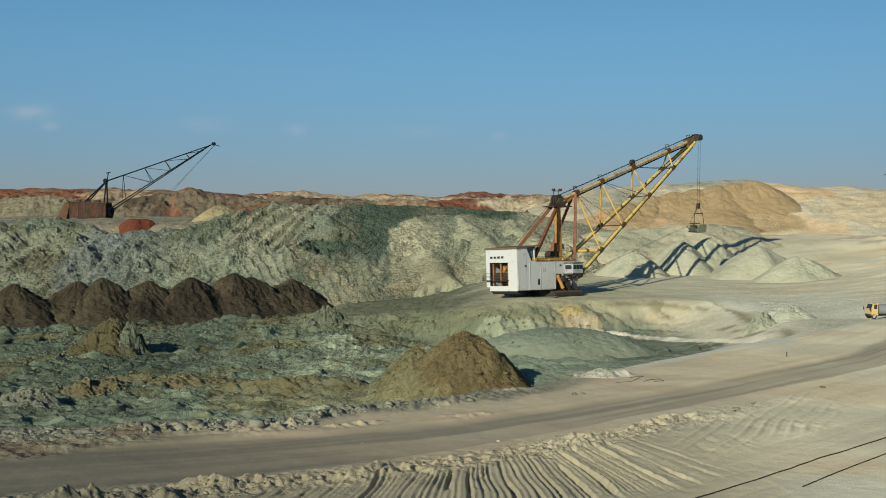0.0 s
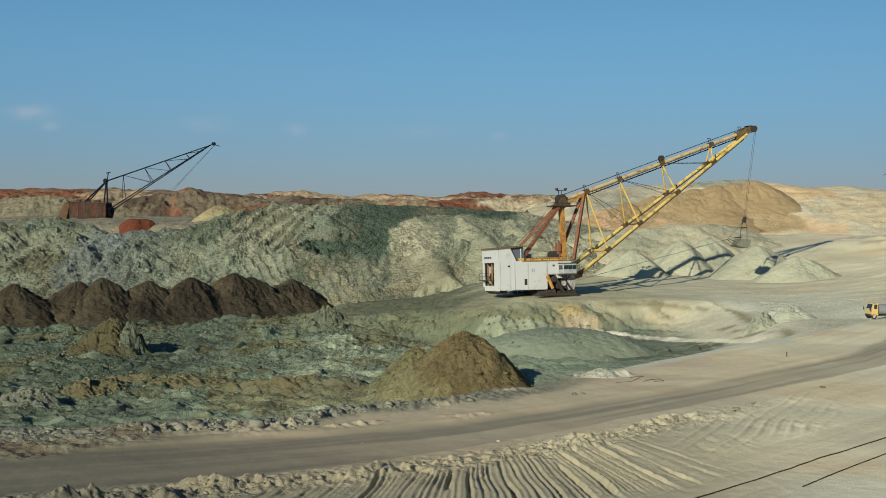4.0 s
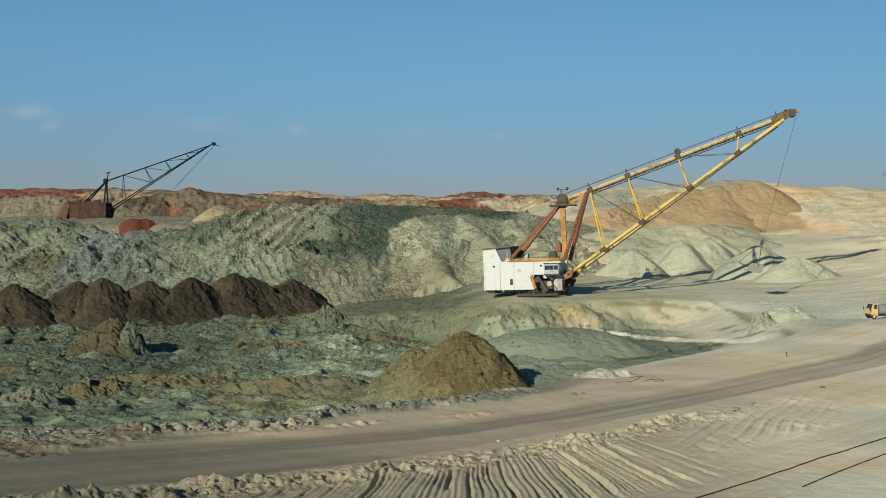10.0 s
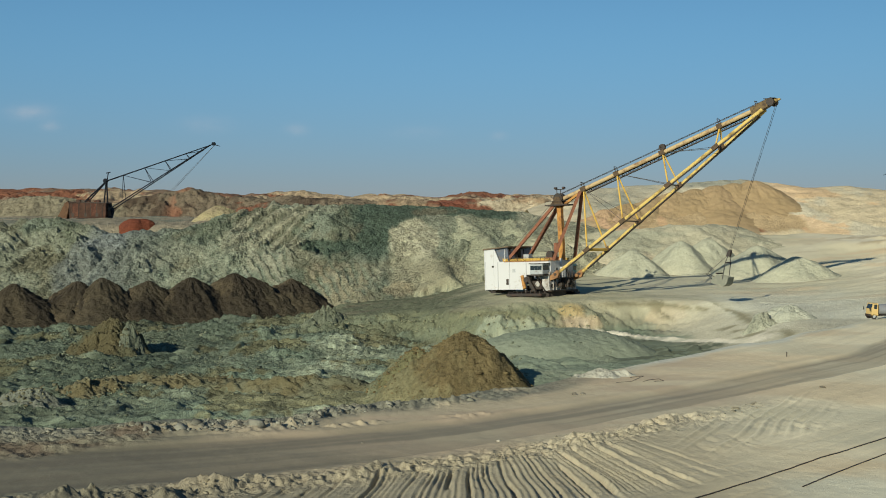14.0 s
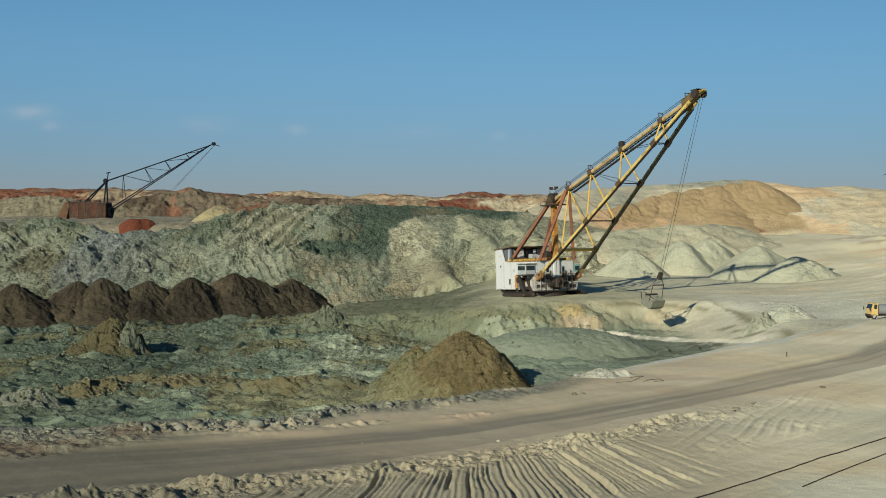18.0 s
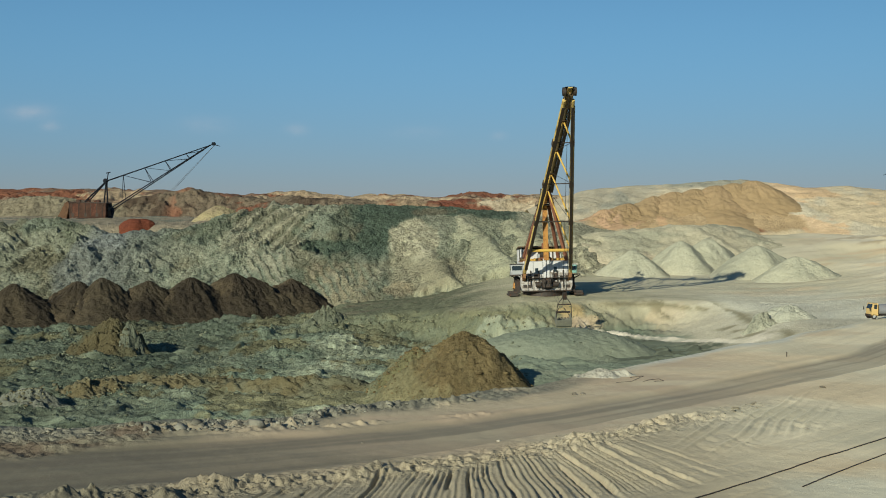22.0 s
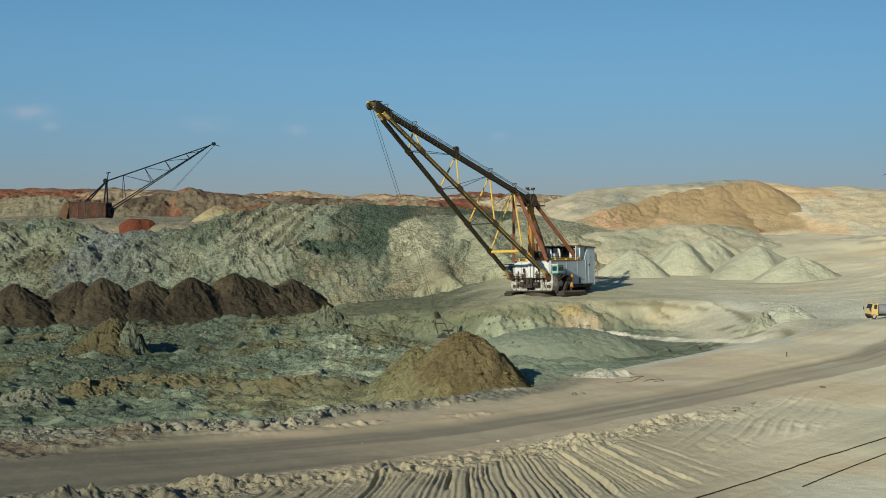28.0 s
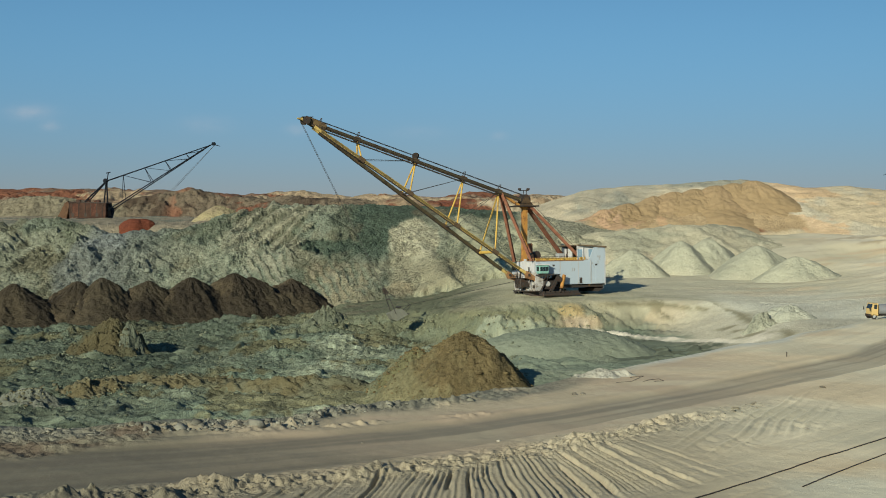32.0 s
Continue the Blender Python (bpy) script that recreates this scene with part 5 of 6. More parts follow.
# mast and legs
for s in (1, -1):
    part("rear_leg", bar((5.4, s * 1.5, 30.2), (-11.2, s * 6.3, 11.7), 1.0, 1.0), RUST, D, "rust-red rear leg")
    part("leg_rail", frame_of_bars([((5.0, s * 1.9, 31.2), (-11.6, s * 6.9, 12.9))], 0.07), STEEL, D)
    part("front_leg", bar((15.4, s * 0.6, 34.6), (8.0, s * 6.9, 11.6), 0.95, 0.95), RUST, D, "rust-red front leg")
    part("leg_shoe", box(-12.2, -10.2, s * 6.3 - 0.9, s * 6.3 + 0.9, 11.6, 12.6), YELLOW, D)
part("mast", bar((6.9, 0, 30.2), (7.4, 0, 11.7), 1.6, 1.6), ORANGE, D, "orange mast column with rust")
part("mast_ladder", frame_of_bars([((8.0, -0.3, 12), (7.6, -0.3, 30)), ((8.0, 0.3, 12), (7.6, 0.3, 30))] + [((8.0 - 0.4 * k / 28, -0.3, 12 + 18 * k / 28), (8.0 - 0.4 * k / 28, 0.3, 12 + 18 * k / 28)) for k in range(29)], 0.06, 5), STEEL, D)
part("mast_tie", bar((6.9, 0, 29.4), (15.0, 0, 34.2), 0.8, 0.8), ORANGE, D)
part("apex_platform", box(2.6, 11.6, -2.8, 2.8, 30.1, 30.5), STEEL, D)
part("apex_rail", frame_of_bars([((x, y, 30.4), (x, y, 31.6)) for x in (2.7, 5.6, 8.6, 11.5) for y in (-2.7, 2.7)] + [((2.7, y, 31.6), (11.5, y, 31.6)) for y in (-2.7, 2.7)], 0.07), STEEL, D)
for y in (-1.1, 0.0, 1.1):
    part("apex_sheave", tube((6.9, y - 0.3, 32.6), (6.9, y + 0.3, 32.6), 1.75, 24), STEEL, D)
part("apex_bracket", prism([(4.6, 30.5), (9.4, 30.5), (7.6, 33.2), (6.2, 33.2)], -1.9, -1.6), COLLAR, D)
part("apex_bracket", prism([(4.6, 30.5), (9.4, 30.5), (7.6, 33.2), (6.2, 33.2)], 1.6, 1.9), COLLAR, D)
part("lamp_frame", frame_of_bars([((6.6, -1.2, 33.0), (6.6, -1.2, 35.9)), ((6.6, 1.2, 33.0), (6.6, 1.2, 35.9)), ((5.2, 0, 35.7), (8.8, 0, 35.7)), ((6.6, -1.2, 35.7), (6.6, 1.2, 35.7))], 0.12), STEEL, D)
for x in (5.4, 8.6):
    part("floodlight", box(x - 0.4, x + 0.4, -0.6, 0.6, 35.8, 36.5, 0.1), STEEL, D)

# boom
for s in (1, -1):
    part("lower_chord", tube(chord(0, s), chord(1, s), 0.56, 14), GRIMY, D, "yellow tubular lower chord")
    # added dark strip stands in for shade on the chord's underside
    low = Vector((0.30, -s * 0.10, -0.44))
    part("underside_strip", bar(Vector(chord(0.03, s)) + low, Vector(chord(0.97, s)) + low, 0.80, 0.34), STEEL, D, "dark strip added below the chord for its shaded underside")
    # added strip that makes the chord's left side darker
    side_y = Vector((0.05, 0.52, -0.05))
    part("chord_side_strip", bar(Vector(chord(0.03, s)) + side_y, Vector(chord(0.97, s)) + side_y, 0.28, 0.62 if s > 0 else 0.95), OLIVEP if s > 0 else DARKCOAT, D, "dark strip added along the left side of the chord")
    part("boom_foot", prism([(7.2, 4.8), (10.4, 5.8), (11.2, 7.8), (10.2, 8.3), (7.4, 6.4)], *sorted((s * 7.2, s * 8.2))), DECK, D)
    part("foot_pin", tube((9.6, s * 7.0, 6.9), (9.6, s * 8.5, 6.9), 0.45, 14), STEEL, D)
    for xt, t in ((16.4, 0.150), (29.2, 0.335), (46.0, 0.560), (66.0, 0.785)):
        part("strut", tube(top_chord(xt), chord(t, s), 0.27, 10), YELLOW, D)
        c, c2 = chord(t - 0.014, s), chord(t + 0.014, s)
        part("chord_collar", bar(c, c2, 1.36, 1.3), COLLAR, D)
for t, r in ((0.150, 0.5), (0.335, 0.2), (0.560, 0.16), (0.785, 0.16)):
    part("cross_beam", tube(chord(t, 1), chord(t, -1), r, 10), YELLOW if r > 0.3 else STEEL, D)
part("upper_chord", tube((6.9, 0, 32.0), TIP, 0.66, 14), painted("weathered_yellow", (0.48, 0.36, 0.19), 0.8, 0, 0.45, (0.20, 0.11, 0.065), 2.0), D, "weathered tubular upper chord")
# added tube that makes the upper chord's left side darker
part("upper_side_strip", tube((9.0, 0.55, 32.65), (81.5, 0.55, 57.35), 0.40, 10), DARKCOAT, D, "dark olive tube added along the left of the upper chord")
part("cable_run", bar((9.0, 0.9, 33.1), (81.5, 0.9, 57.75), 0.22, 0.22), STEEL, D)
part("cable_run", bar((9.0, 1.0, 32.1), (81.5, 1.0, 56.75), 0.25, 0.30), STEEL, D)
for xt in (16.4, 29.2, 46.0, 66.0, 78.5):
    part("chord_clamp", bar(top_chord(xt - 0.9), top_chord(xt + 0.9), 1.75, 1.6), COLLAR, D)
    part("rope_guide", frame_of_bars([(top_chord(xt, 0.5, -0.8), top_chord(xt - 0.6, 2.5, -0.8)), (top_chord(xt, 0.5, 0.8), top_chord(xt - 0.6, 2.5, 0.8)), (top_chord(xt - 0.6, 2.5, -0.8), top_chord(xt - 0.6, 2.5, 0.8))], 0.12), STEEL, D)
for xt in (46.0,):
    part("guide_sheave", tube(top_chord(xt, 1.7, -0.5), top_chord(xt, 1.7, 0.5), 1.1, 18), STEEL, D)
# walkway hung beside the upper chord
wy = 1.3
for k in range(6):
    x0, x1 = 17 + k * 10.4, 17 + (k + 1) * 10.4 - 0.3
    part("walkway", bar(top_chord(x0, -1.5, wy), top_chord(x1, -1.5, wy), 0.9, 0.3), STEEL, D)
    posts = [(top_chord(x, -1.5, wy + 0.45), top_chord(x, -0.3, wy + 0.45)) for x in np.linspace(x0, x1, 8)]
    part("walkway_rail", frame_of_bars(posts + [(top_chord(x0, -0.3, wy + 0.45), top_chord(x1, -0.3, wy + 0.45)), (top_chord(x0, -0.9, wy + 0.45), top_chord(x1, -0.9, wy + 0.45))], 0.07, 5), STEEL, D)
for y in (-0.45, 0.45):
    part("boom_rope", tube((7.6, y, 34.2), (83.0, y, 59.4), 0.09, 6), ROPE, D)
for s in (1, -1):
    for xa, tb in ((16.4, 0.335), (29.2, 0.560), (46.0, 0.785)):
        part("brace_wire", tube(top_chord(xa), chord(tb, s), 0.08, 6), ROPE, D)
# boom head
part("head_box", prism([(77.0, 54.0), (82.4, 56.8), (83.4, 58.6), (82.0, 59.0), (76.4, 56.7)], -1.1, 1.1), painted("head_paint", (0.16, 0.11, 0.05), 0.8, 0, 0.6, (0.05, 0.035, 0.028), 1.2), D, "weathered boom head")
for y in (-1.5, 1.5):
    part("head_sheave", tube((83.2, y - 0.45, 57.9), (83.2, y + 0.45, 57.9), 1.2, 24), STEEL, D)
part("head_arm", prism([(83.0, 57.4), (85.8, 58.5), (85.8, 58.8), (83.0, 58.8)], -0.6, 0.6), GRIMY, D)
part("head_platform", box(80.8, 84.4, -1.3, 1.3, 59.0, 59.12), STEEL, D)

# the house in its true length and width
for ob in D.children:
    if ob.name.split(".")[0] in ("side_wall", "wall_panel", "eave_strip", "corner_strip", "side_door", "vent_louvre", "marking", "rear_wall_top", "rear_wall_side", "rear_sill", "rear_house_recess", "rear_house_pane", "sign_bar", "inner_bulkhead", "winch_drum", "motor", "winch_post", "rear_rail", "rear_gangway", "rear_chamfer", "roof_deck", "rear_roof", "rear_house_panel", "rear_house_post", "roof_hatch", "roof_beam", "roof_rail", "front_wall", "front_panel", "front_post", "front_opening", "floor_frame"):
        ob.data.transform(Matrix(((0.87, 0, 0, -0.9), (0, 0.955, 0, 0), (0, 0, 1, 0), (0, 0, 0, 1))))

# bucket: an open scoop, mouth towards the machine, with its arch, teeth and chains
bk = bmesh.new()
prism([(-2.7, -1.7), (1.6, -1.7), (2.5, -0.7), (2.5, -0.5), (1.5, -1.5), (-2.7, -1.5)], -2.1, 2.1, bk)
for s in (1, -1):
    prism([(-2.7, -1.7), (1.6, -1.7), (2.5, -0.7), (2.5, 1.5), (-1.4, 1.2), (-2.2, 0.2)], *sorted((s * 2.1, s * 2.3)), bk)
prism([(2.3, -0.8), (2.5, -0.7), (2.6, 1.5), (2.4, 1.5)], -2.1, 2.1, bk)
bucket = part("bucket", bk, painted("bucket_steel", (0.19, 0.195, 0.155), 0.7, 0.1, 0.5, (0.25, 0.25, 0.19), 1.0), D, "clay-smeared grey steel bucket")
part("arch", bar((-1.6, -2.2, 1.6), (-1.6, 2.2, 1.6), 0.4, 0.4), STEEL, bucket)
for y in np.linspace(-1.8, 1.8, 5):
    part("tooth", prism([(-2.7, -1.75), (-3.6, -1.72), (-2.7, -1.35)], y - 0.16, y + 0.16), STEEL, bucket)
CHAIN = 8.3
for s in (1, -1):
    part("hoist_chain", tube((0.9, s * 2.35, 0.4), (0.3, s * 2.0, 5.6), 0.13, 6), ROPE, bucket)
    part("hoist_chain", tube((0.3, s * 2.0, 5.6), (0, s * 0.35, CHAIN), 0.12, 6), ROPE, bucket)
    part("drag_chain", tube((-2.6, s * 2.2, -0.5), (-5.6, s * 0.7, 0.4), 0.13, 6), ROPE, bucket)
part("spreader_bar", tube((0.3, -2.0, 5.6), (0.3, 2.0, 5.6), 0.2, 8), STEEL, bucket)
part("dump_rope", tube((-5.6, 0, 0.4), (-0.4, 0, CHAIN - 0.6), 0.07, 6), ROPE, bucket)
part("hook_block", prism([(-0.7, CHAIN - 0.9), (0.6, CHAIN - 0.8), (0.4, CHAIN + 1.3), (-0.3, CHAIN + 1.3)], -0.6, 0.6), STEEL, bucket)
# ropes: straight lengths that slide past one another as they pay out
hoist, drag = [], []
for y in (-0.5, 0.5):
    hoist.append((y, [part("hoist_rope", tube((0, 0, 0), (0, 0, -26.5), 0.06, 6), ROPE, D) for k in range(3)]))
    drag.append((y, [part("drag_rope", tube((0, 0, 0), (0, 0, -42.5), 0.04, 6), ROPE, D) for k in range(2)]))


# ---- the second dragline, far off on the upper bench ----
def far_dragline():
    far = tagged(new("old_dragline"), "old dull red dragline with a dark blue lattice boom", "dragline")
    tip, foot, head = Vector((76.0, 0, 46.3)), Vector((11.8, 0, 5.6)), Vector((10.0, 0, 23.6))
    part("house", prism([(-11, 1.2), (11, 1.2), (11.5, 3.5), (11.5, 10.0), (-10.2, 10.6), (-11, 10.0)], -7, 7), BRICKRED, far, "faded red sheet-metal house")
    part("roof", prism([(-11.4, 10.1), (-10.0, 10.7), (11.8, 10.1), (11.8, 10.5), (-10.2, 11.2)], -7.4, 7.4), STEEL, far)
    part("rear_boom_counterweight", prism([(-19.5, 0.6), (-13.5, 0.6), (-11.6, 9.5), (-12.6, 11.3), (-14.6, 10.0)], -4, 4), painted("brown_rust", (0.12, 0.065, 0.035), 0.8, 0, 0.5, (0.07, 0.035, 0.02), 3.0), far, "rusty brown slanting hood")
    part("base_tub", tube((0, 0, -0.5), (0, 0, 1.3), 6.5, 30), STEEL, far)
    for s in (1, -1):
        part("walking_shoe", box(-6, 6, *sorted((s * 7.6, s * 10.2)), -0.2, 1.0, 0.2), STEEL, far)
        part("rear_leg", tube((9.6, s * 0.6, 23), (-2.5, s * 4, 10.6), 0.45, 8), BLUE, far)
        part("mast_leg", tube((10.2, s * 0.6, 23.6), (9.6, s * 4, 10.2), 0.45, 8), BLUE, far)
        part("boom_chord", tube((foot.x, s * 5.5, foot.z), (tip.x - 2, s * 0.8, tip.z - 0.6), 0.33, 8), BLUE, far)
        for a, b in ((0.16, 0.14), (0.36, 0.42), (0.55, 0.6), (0.74, 0.78), (0.88, 0.9)):
            u = head.lerp(tip, a)
            v = foot.lerp(tip, b)
            v.y = s * (5.5 - 4.7 * b)
            part("boom_strut", tube(u, v, 0.19, 6), BLUE, far)
        for a, b in ((0.16, 0.42), (0.36, 0.6), (0.55, 0.78), (0.74, 0.9)):
            u = head.lerp(tip, a)
            v = foot.lerp(tip, b)
            v.y = s * (5.5 - 4.7 * b)
            part("boom_brace", tube(u, v, 0.13, 6), BLUE, far)
    for s in (1, -1):
        part("upper_chord", tube(head + Vector((0, s * 1.6, 0)), tip + Vector((0, s * 0.5, 0)), 0.24, 8), BLUE, far)
    for a in np.linspace(0.1, 0.95, 12):
        u = head.lerp(tip, a)
        part("chord_tie", tube((u.x, -1.6 + 1.1 * a, u.z), (u.x + 2.5, 1.6 - 1.1 * a, u.z + 1.0), 0.12, 6), BLUE, far)
    part("apex_sheave", tube((9.7, -0.8, 23.8), (9.7, 0.8, 23.8), 1.5, 14), BLUE, far)
    part("lamp_post", frame_of_bars([((10.6, 0, 24), (11.4, 0, 29)), ((10.0, 0, 28.6), (12.6, 0, 29))], 0.3), BLUE, far)
    part("boom_head", box(75.0, 77.4, -1.0, 1.0, 45.5, 47.5, 0.4), BLUE, far)
    part("head_arm", bar((77.5, 0, 45.8), (80.2, 0, 45.0), 0.5, 0.4), BLUE, far)
    part("hoist_rope", tube((76.5, 0, 45.5), (49.5, 0, 17.5), 0.09, 6), ROPE, far)
    part("hoist_rope", tube((76.5, 0.8, 45.5), (50.5, 0.8, 17.5), 0.09, 6), ROPE, far)
    dim = painted("dim_red_paint", (0.07, 0.03, 0.02), 0.85, 0, 0.6, (0.14, 0.06, 0.035), 2.0)
    for k, (x0, x1) in enumerate(((-10.6, -9.2), (-8.9, -5.4), (-5.1, -1.2), (-0.9, 2.2), (2.5, 5.8), (6.1, 9.2), (9.5, 11.2))):
        part("side_panel", box(x0, x1, -7.12, -7.0, 2.2, 9.6), dim if k % 3 == 1 else BRICKRED, far)
    for x in (-10.8, -9.05, -5.25, -1.05, 2.35, 5.95, 9.35):
        part("wall_rib", box(x - 0.12, x + 0.12, -7.3, -7.0, 1.6, 10.0), STEEL, far)
    for x0, x1, h in ((-8.0, -5.5, 12.4), (-2.0, 0.4, 12.8), (3.0, 6.5, 12.0)):
        part("roof_box", box(x0, x1, -3.0, 0.5, 10.4, h, 0.1), dim, far)
    part("roof_rail", frame_of_bars([((x, -7.2, 10.4), (x, -7.2, 11.7)) for x in np.linspace(-9.8, 11.2, 9)] + [((-9.8, -7.2, 11.7), (11.2, -7.2, 11.6))], 0.09), STEEL, far)
    part("fairlead", prism([(11.4, 1.0), (13.0, 0.6), (14.5, 5.5), (13.5, 8.0), (12.0, 10.0)], -2.2, 2.2), BLUE, far)
    for x in (-9.4, -1.6, 5.2):
        part("side_opening", box(x, x + 1.6, -7.2, -7.1, 1.8, 4.0), STEEL, far)
    part("drag_frame", prism([(11.4, 2.0), (13.6, 2.0), (13.0, 6.0), (11.8, 9.0)], -3, 3), STEEL, far)
    return far


far = far_dragline()
far.location = (-217.0, 765, 21.2)
# the boom head of one more, past the hills
third = copy_thing(far, pose(468.0 + 79, 1320, 16, 0, 0, 180))
tagged(third, "distant dragline behind the hills, only its dark boom head showing", "dragline")

# ---- truck on the bench ----
truck = tagged(new("truck"), "yellow-cabbed tank truck with a grey body on the bench", "truck")
TRUCKY = part("cab", prism([(-3.5, 0.7), (-2.25, 0.7), (-2.25, 2.9), (-3.2, 2.9), (-3.5, 1.9)], -1.15, 1.15), painted("cab_yellow", (0.60, 0.42, 0.17), 0.6, 0, 0.1, (0.3, 0.2, 0.1), 1.0), truck, "yellow cab")
part("windscreen", prism([(-3.53, 1.95), (-3.25, 2.75), (-3.22, 2.75), (-3.49, 1.9)], -0.95, 0.95), GLASS, TRUCKY)
for s in (1, -1):
    part("side_window", box(-3.05, -2.45, *sorted((s * 1.15, s * 1.18)), 1.9, 2.7), GLASS, TRUCKY)
    part("mirror", box(-3.95, -3.8, *sorted((s * 1.2, s * 1.4)), 1.6, 2.2), STEEL, TRUCKY)
part("tank", tube((-1.9, 0, 1.75), (4.4, 0, 1.75), 0.95, 20), painted("grey_tank", (0.27, 0.28, 0.29), 0.45, 0.2, 0.2, (0.25, 0.2, 0.15), 1.2), truck, "grey steel tank")
part("chassis", box(-3.4, 4.4, -0.5, 0.5, 0.55, 0.8), STEEL, truck)
part("bonnet_bumper", box(-3.7, -3.48, -1.1, 1.1, 0.5, 0.9, 0.05), STEEL, truck)
for x in (-3.0, 2.2, 3.5):
    for s in (1, -1):
        wheel = part("wheel", tube((x, s * 0.8, 0.5), (x, s * 1.15, 0.5), 0.5, 18), STEEL, truck)
        part("rim", tube((x, s * 1.15, 0.5), (x, s * 1.18, 0.5), 0.26, 12), GREY, wheel)
tx, ty = 81.8, 228.5
truck.matrix_basis = pose(tx, ty, float(ground_at([tx], [ty])[0][0]), 0, 0, 7)


# ---- cables lying on the bench ----
def cable(name, pts, r, label):
    p = np.array(pts)
    t = np.linspace(0, len(p) - 1, 40 * (len(p) - 1))
    i = np.clip(t.astype(int), 0, len(p) - 2)
    w = (t - i)[:, None]
    xy = p[i] * (1 - w) + p[i + 1] * w
    xy[:, 1] += 0.12 * np.sin(t * 2.1)
    z = ground_at(xy[:, 0], xy[:, 1])[0]
    cu = bpy.data.curves.new(name, "CURVE")
    cu.dimensions, cu.bevel_depth, cu.bevel_resolution = "3D", r, 2
    sp = cu.splines.new("POLY")
    sp.points.add(len(xy) - 1)
    for q, (x, y), h in zip(sp.points, xy, z):
        q.co = (x, y, h + r * 0.7, 1)
    cu.materials.append(STEEL)
    return tagged(new(name, cu), label, "cable")


cable("power_cable", [(15.5, 86.0), (23.4, 94.1), (31.2, 103.0), (42.4, 114.3)], 0.055, "black rubber power cable lying on tan soil")
cable("power_cable", [(27.0, 92.6), (31.5, 98.0), (40.0, 107.7)], 0.05, "black rubber power cable lying on tan soil")
cable("loose_cable", [(20.6, 147.0), (22.6, 147.9), (24.3, 151.6), (24.7, 152.2), (22.8, 150.8)], 0.03, "short brown length of cable on the bench")
cable("loose_cable", [(23.9, 147.6), (25.2, 149.2), (26.2, 150.2), (26.5, 148.2), (25.2, 147.6)], 0.03, "short brown length of cable on the bench")


# ---- clods and stones ----
def stone_shape(seed):
    chips = random.Random(seed)
    bm = bmesh.new()
    bmesh.ops.create_icosphere(bm, subdivisions=1, radius=1.0)
    for v in bm.verts:
        k = 1 + 0.8 * noise.noise(v.co * 1.3 + Vector((seed * 3.1, 0, 0))) + 0.2 * noise.noise(v.co * 3.1 + Vector((0, seed * 2.3, 0)))
        v.co *= k * chips.uniform(0.6, 1.25)
    me = bpy.data.meshes.new("stone")
    bm.to_mesh(me)
    bm.free()
    co = np.array([v.co[:] for v in me.vertices])
    fa = np.array([p.vertices[:] for p in me.polygons])
    bpy.data.meshes.remove(me)
    return co, fa


SHAPES = [stone_shape(k) for k in range(6)]


def clods(name, xs, ys, sizes, colour, label, zfun=None, flat=0.6):
    n = len(xs)
    rng = np.random.default_rng(n)
    z = ground_at(xs, ys)[0] if zfun is None else zfun(xs, ys)
    shape = np.stack([c for c, f in SHAPES])[rng.integers(0, 6, n)]
    k = np.stack([sizes * rng.uniform(0.8, 1.4, n), sizes * rng.uniform(0.7, 1.1, n), sizes * flat * rng.uniform(0.7, 1.3, n)], 1)
    v = shape * k[:, None, :]
    a = rng.uniform(0, 6.28, n)[:, None]
    co = np.stack([v[..., 0] * np.cos(a) - v[..., 1] * np.sin(a) + np.asarray(xs)[:, None], v[..., 0] * np.sin(a) + v[..., 1] * np.cos(a) + np.asarray(ys)[:, None], v[..., 2] + (z + sizes * 0.05)[:, None]], -1)
    cc = np.asarray(colour) * rng.uniform(0.65, 1.3, n)[:, None]
    cc = np.repeat(cc[:, None, :], co.shape[1], 1).reshape(-1, 3)
    fa = (SHAPES[0][1][None] + (np.arange(n) * co.shape[1])[:, None, None]).reshape(-1, 3)
    co = co.reshape(-1, 3)
    me = bpy.data.meshes.new(name)
    me.vertices.add(len(co))
    me.vertices.foreach_set("co", co.ravel().astype(np.float32))
    me.loops.add(fa.size)
    me.loops.foreach_set("vertex_index", fa.ravel().astype(np.int32))
    me.polygons.add(len(fa))
    me.polygons.foreach_set("loop_start", np.arange(0, fa.size, 3, dtype=np.int32))
    me.update(calc_edges=True)
    at = me.attributes.new("soil", "FLOAT_COLOR", "POINT")
    at.data.foreach_set("color", np.concatenate([cc, np.ones((len(cc), 1))], 1).ravel().astype(np.float32))
    me.materials.append(SOIL_BITS)
    return tagged(new(name, me), label, "clods", kind="stuff")


rng = np.random.default_rng(7)
x = rng.uniform(-46, 4, 420)
clods("berm_clods", x, RIM(x) + rng.normal(-1.6, 1.3, 420), rng.gamma(2.0, 0.055, 420) + 0.04, (0.22, 0.215, 0.165), "grey clay clods along the edge of the bench")
x = rng.uniform(-28.5, -12, 90)
clods("berm_clods", x, RIM(x) - 5.2 + rng.normal(0, 0.9, 90) + 1.2 * np.sin(x), rng.gamma(2.2, 0.085, 90) + 0.10, (0.20, 0.195, 0.155), "large pale grey clods heaped along the bench", flat=0.95)
x = rng.uniform(-44, 34, 260)
clods("road_clods", x, ROAD(x) - 13 + rng.normal(0, 1.2, 260), rng.gamma(2.0, 0.045, 260) + 0.03, (0.24, 0.215, 0.15), "tan soil clods along the road")
x, y = rng.uniform(-125, 20, 14000), rng.uniform(205, 430, 14000)
keep = (fbm(x, y, 26, 3, 130) > -0.15) & (y > RIM(x) + 24) & (base_height(x, y)[2] < 0.05)
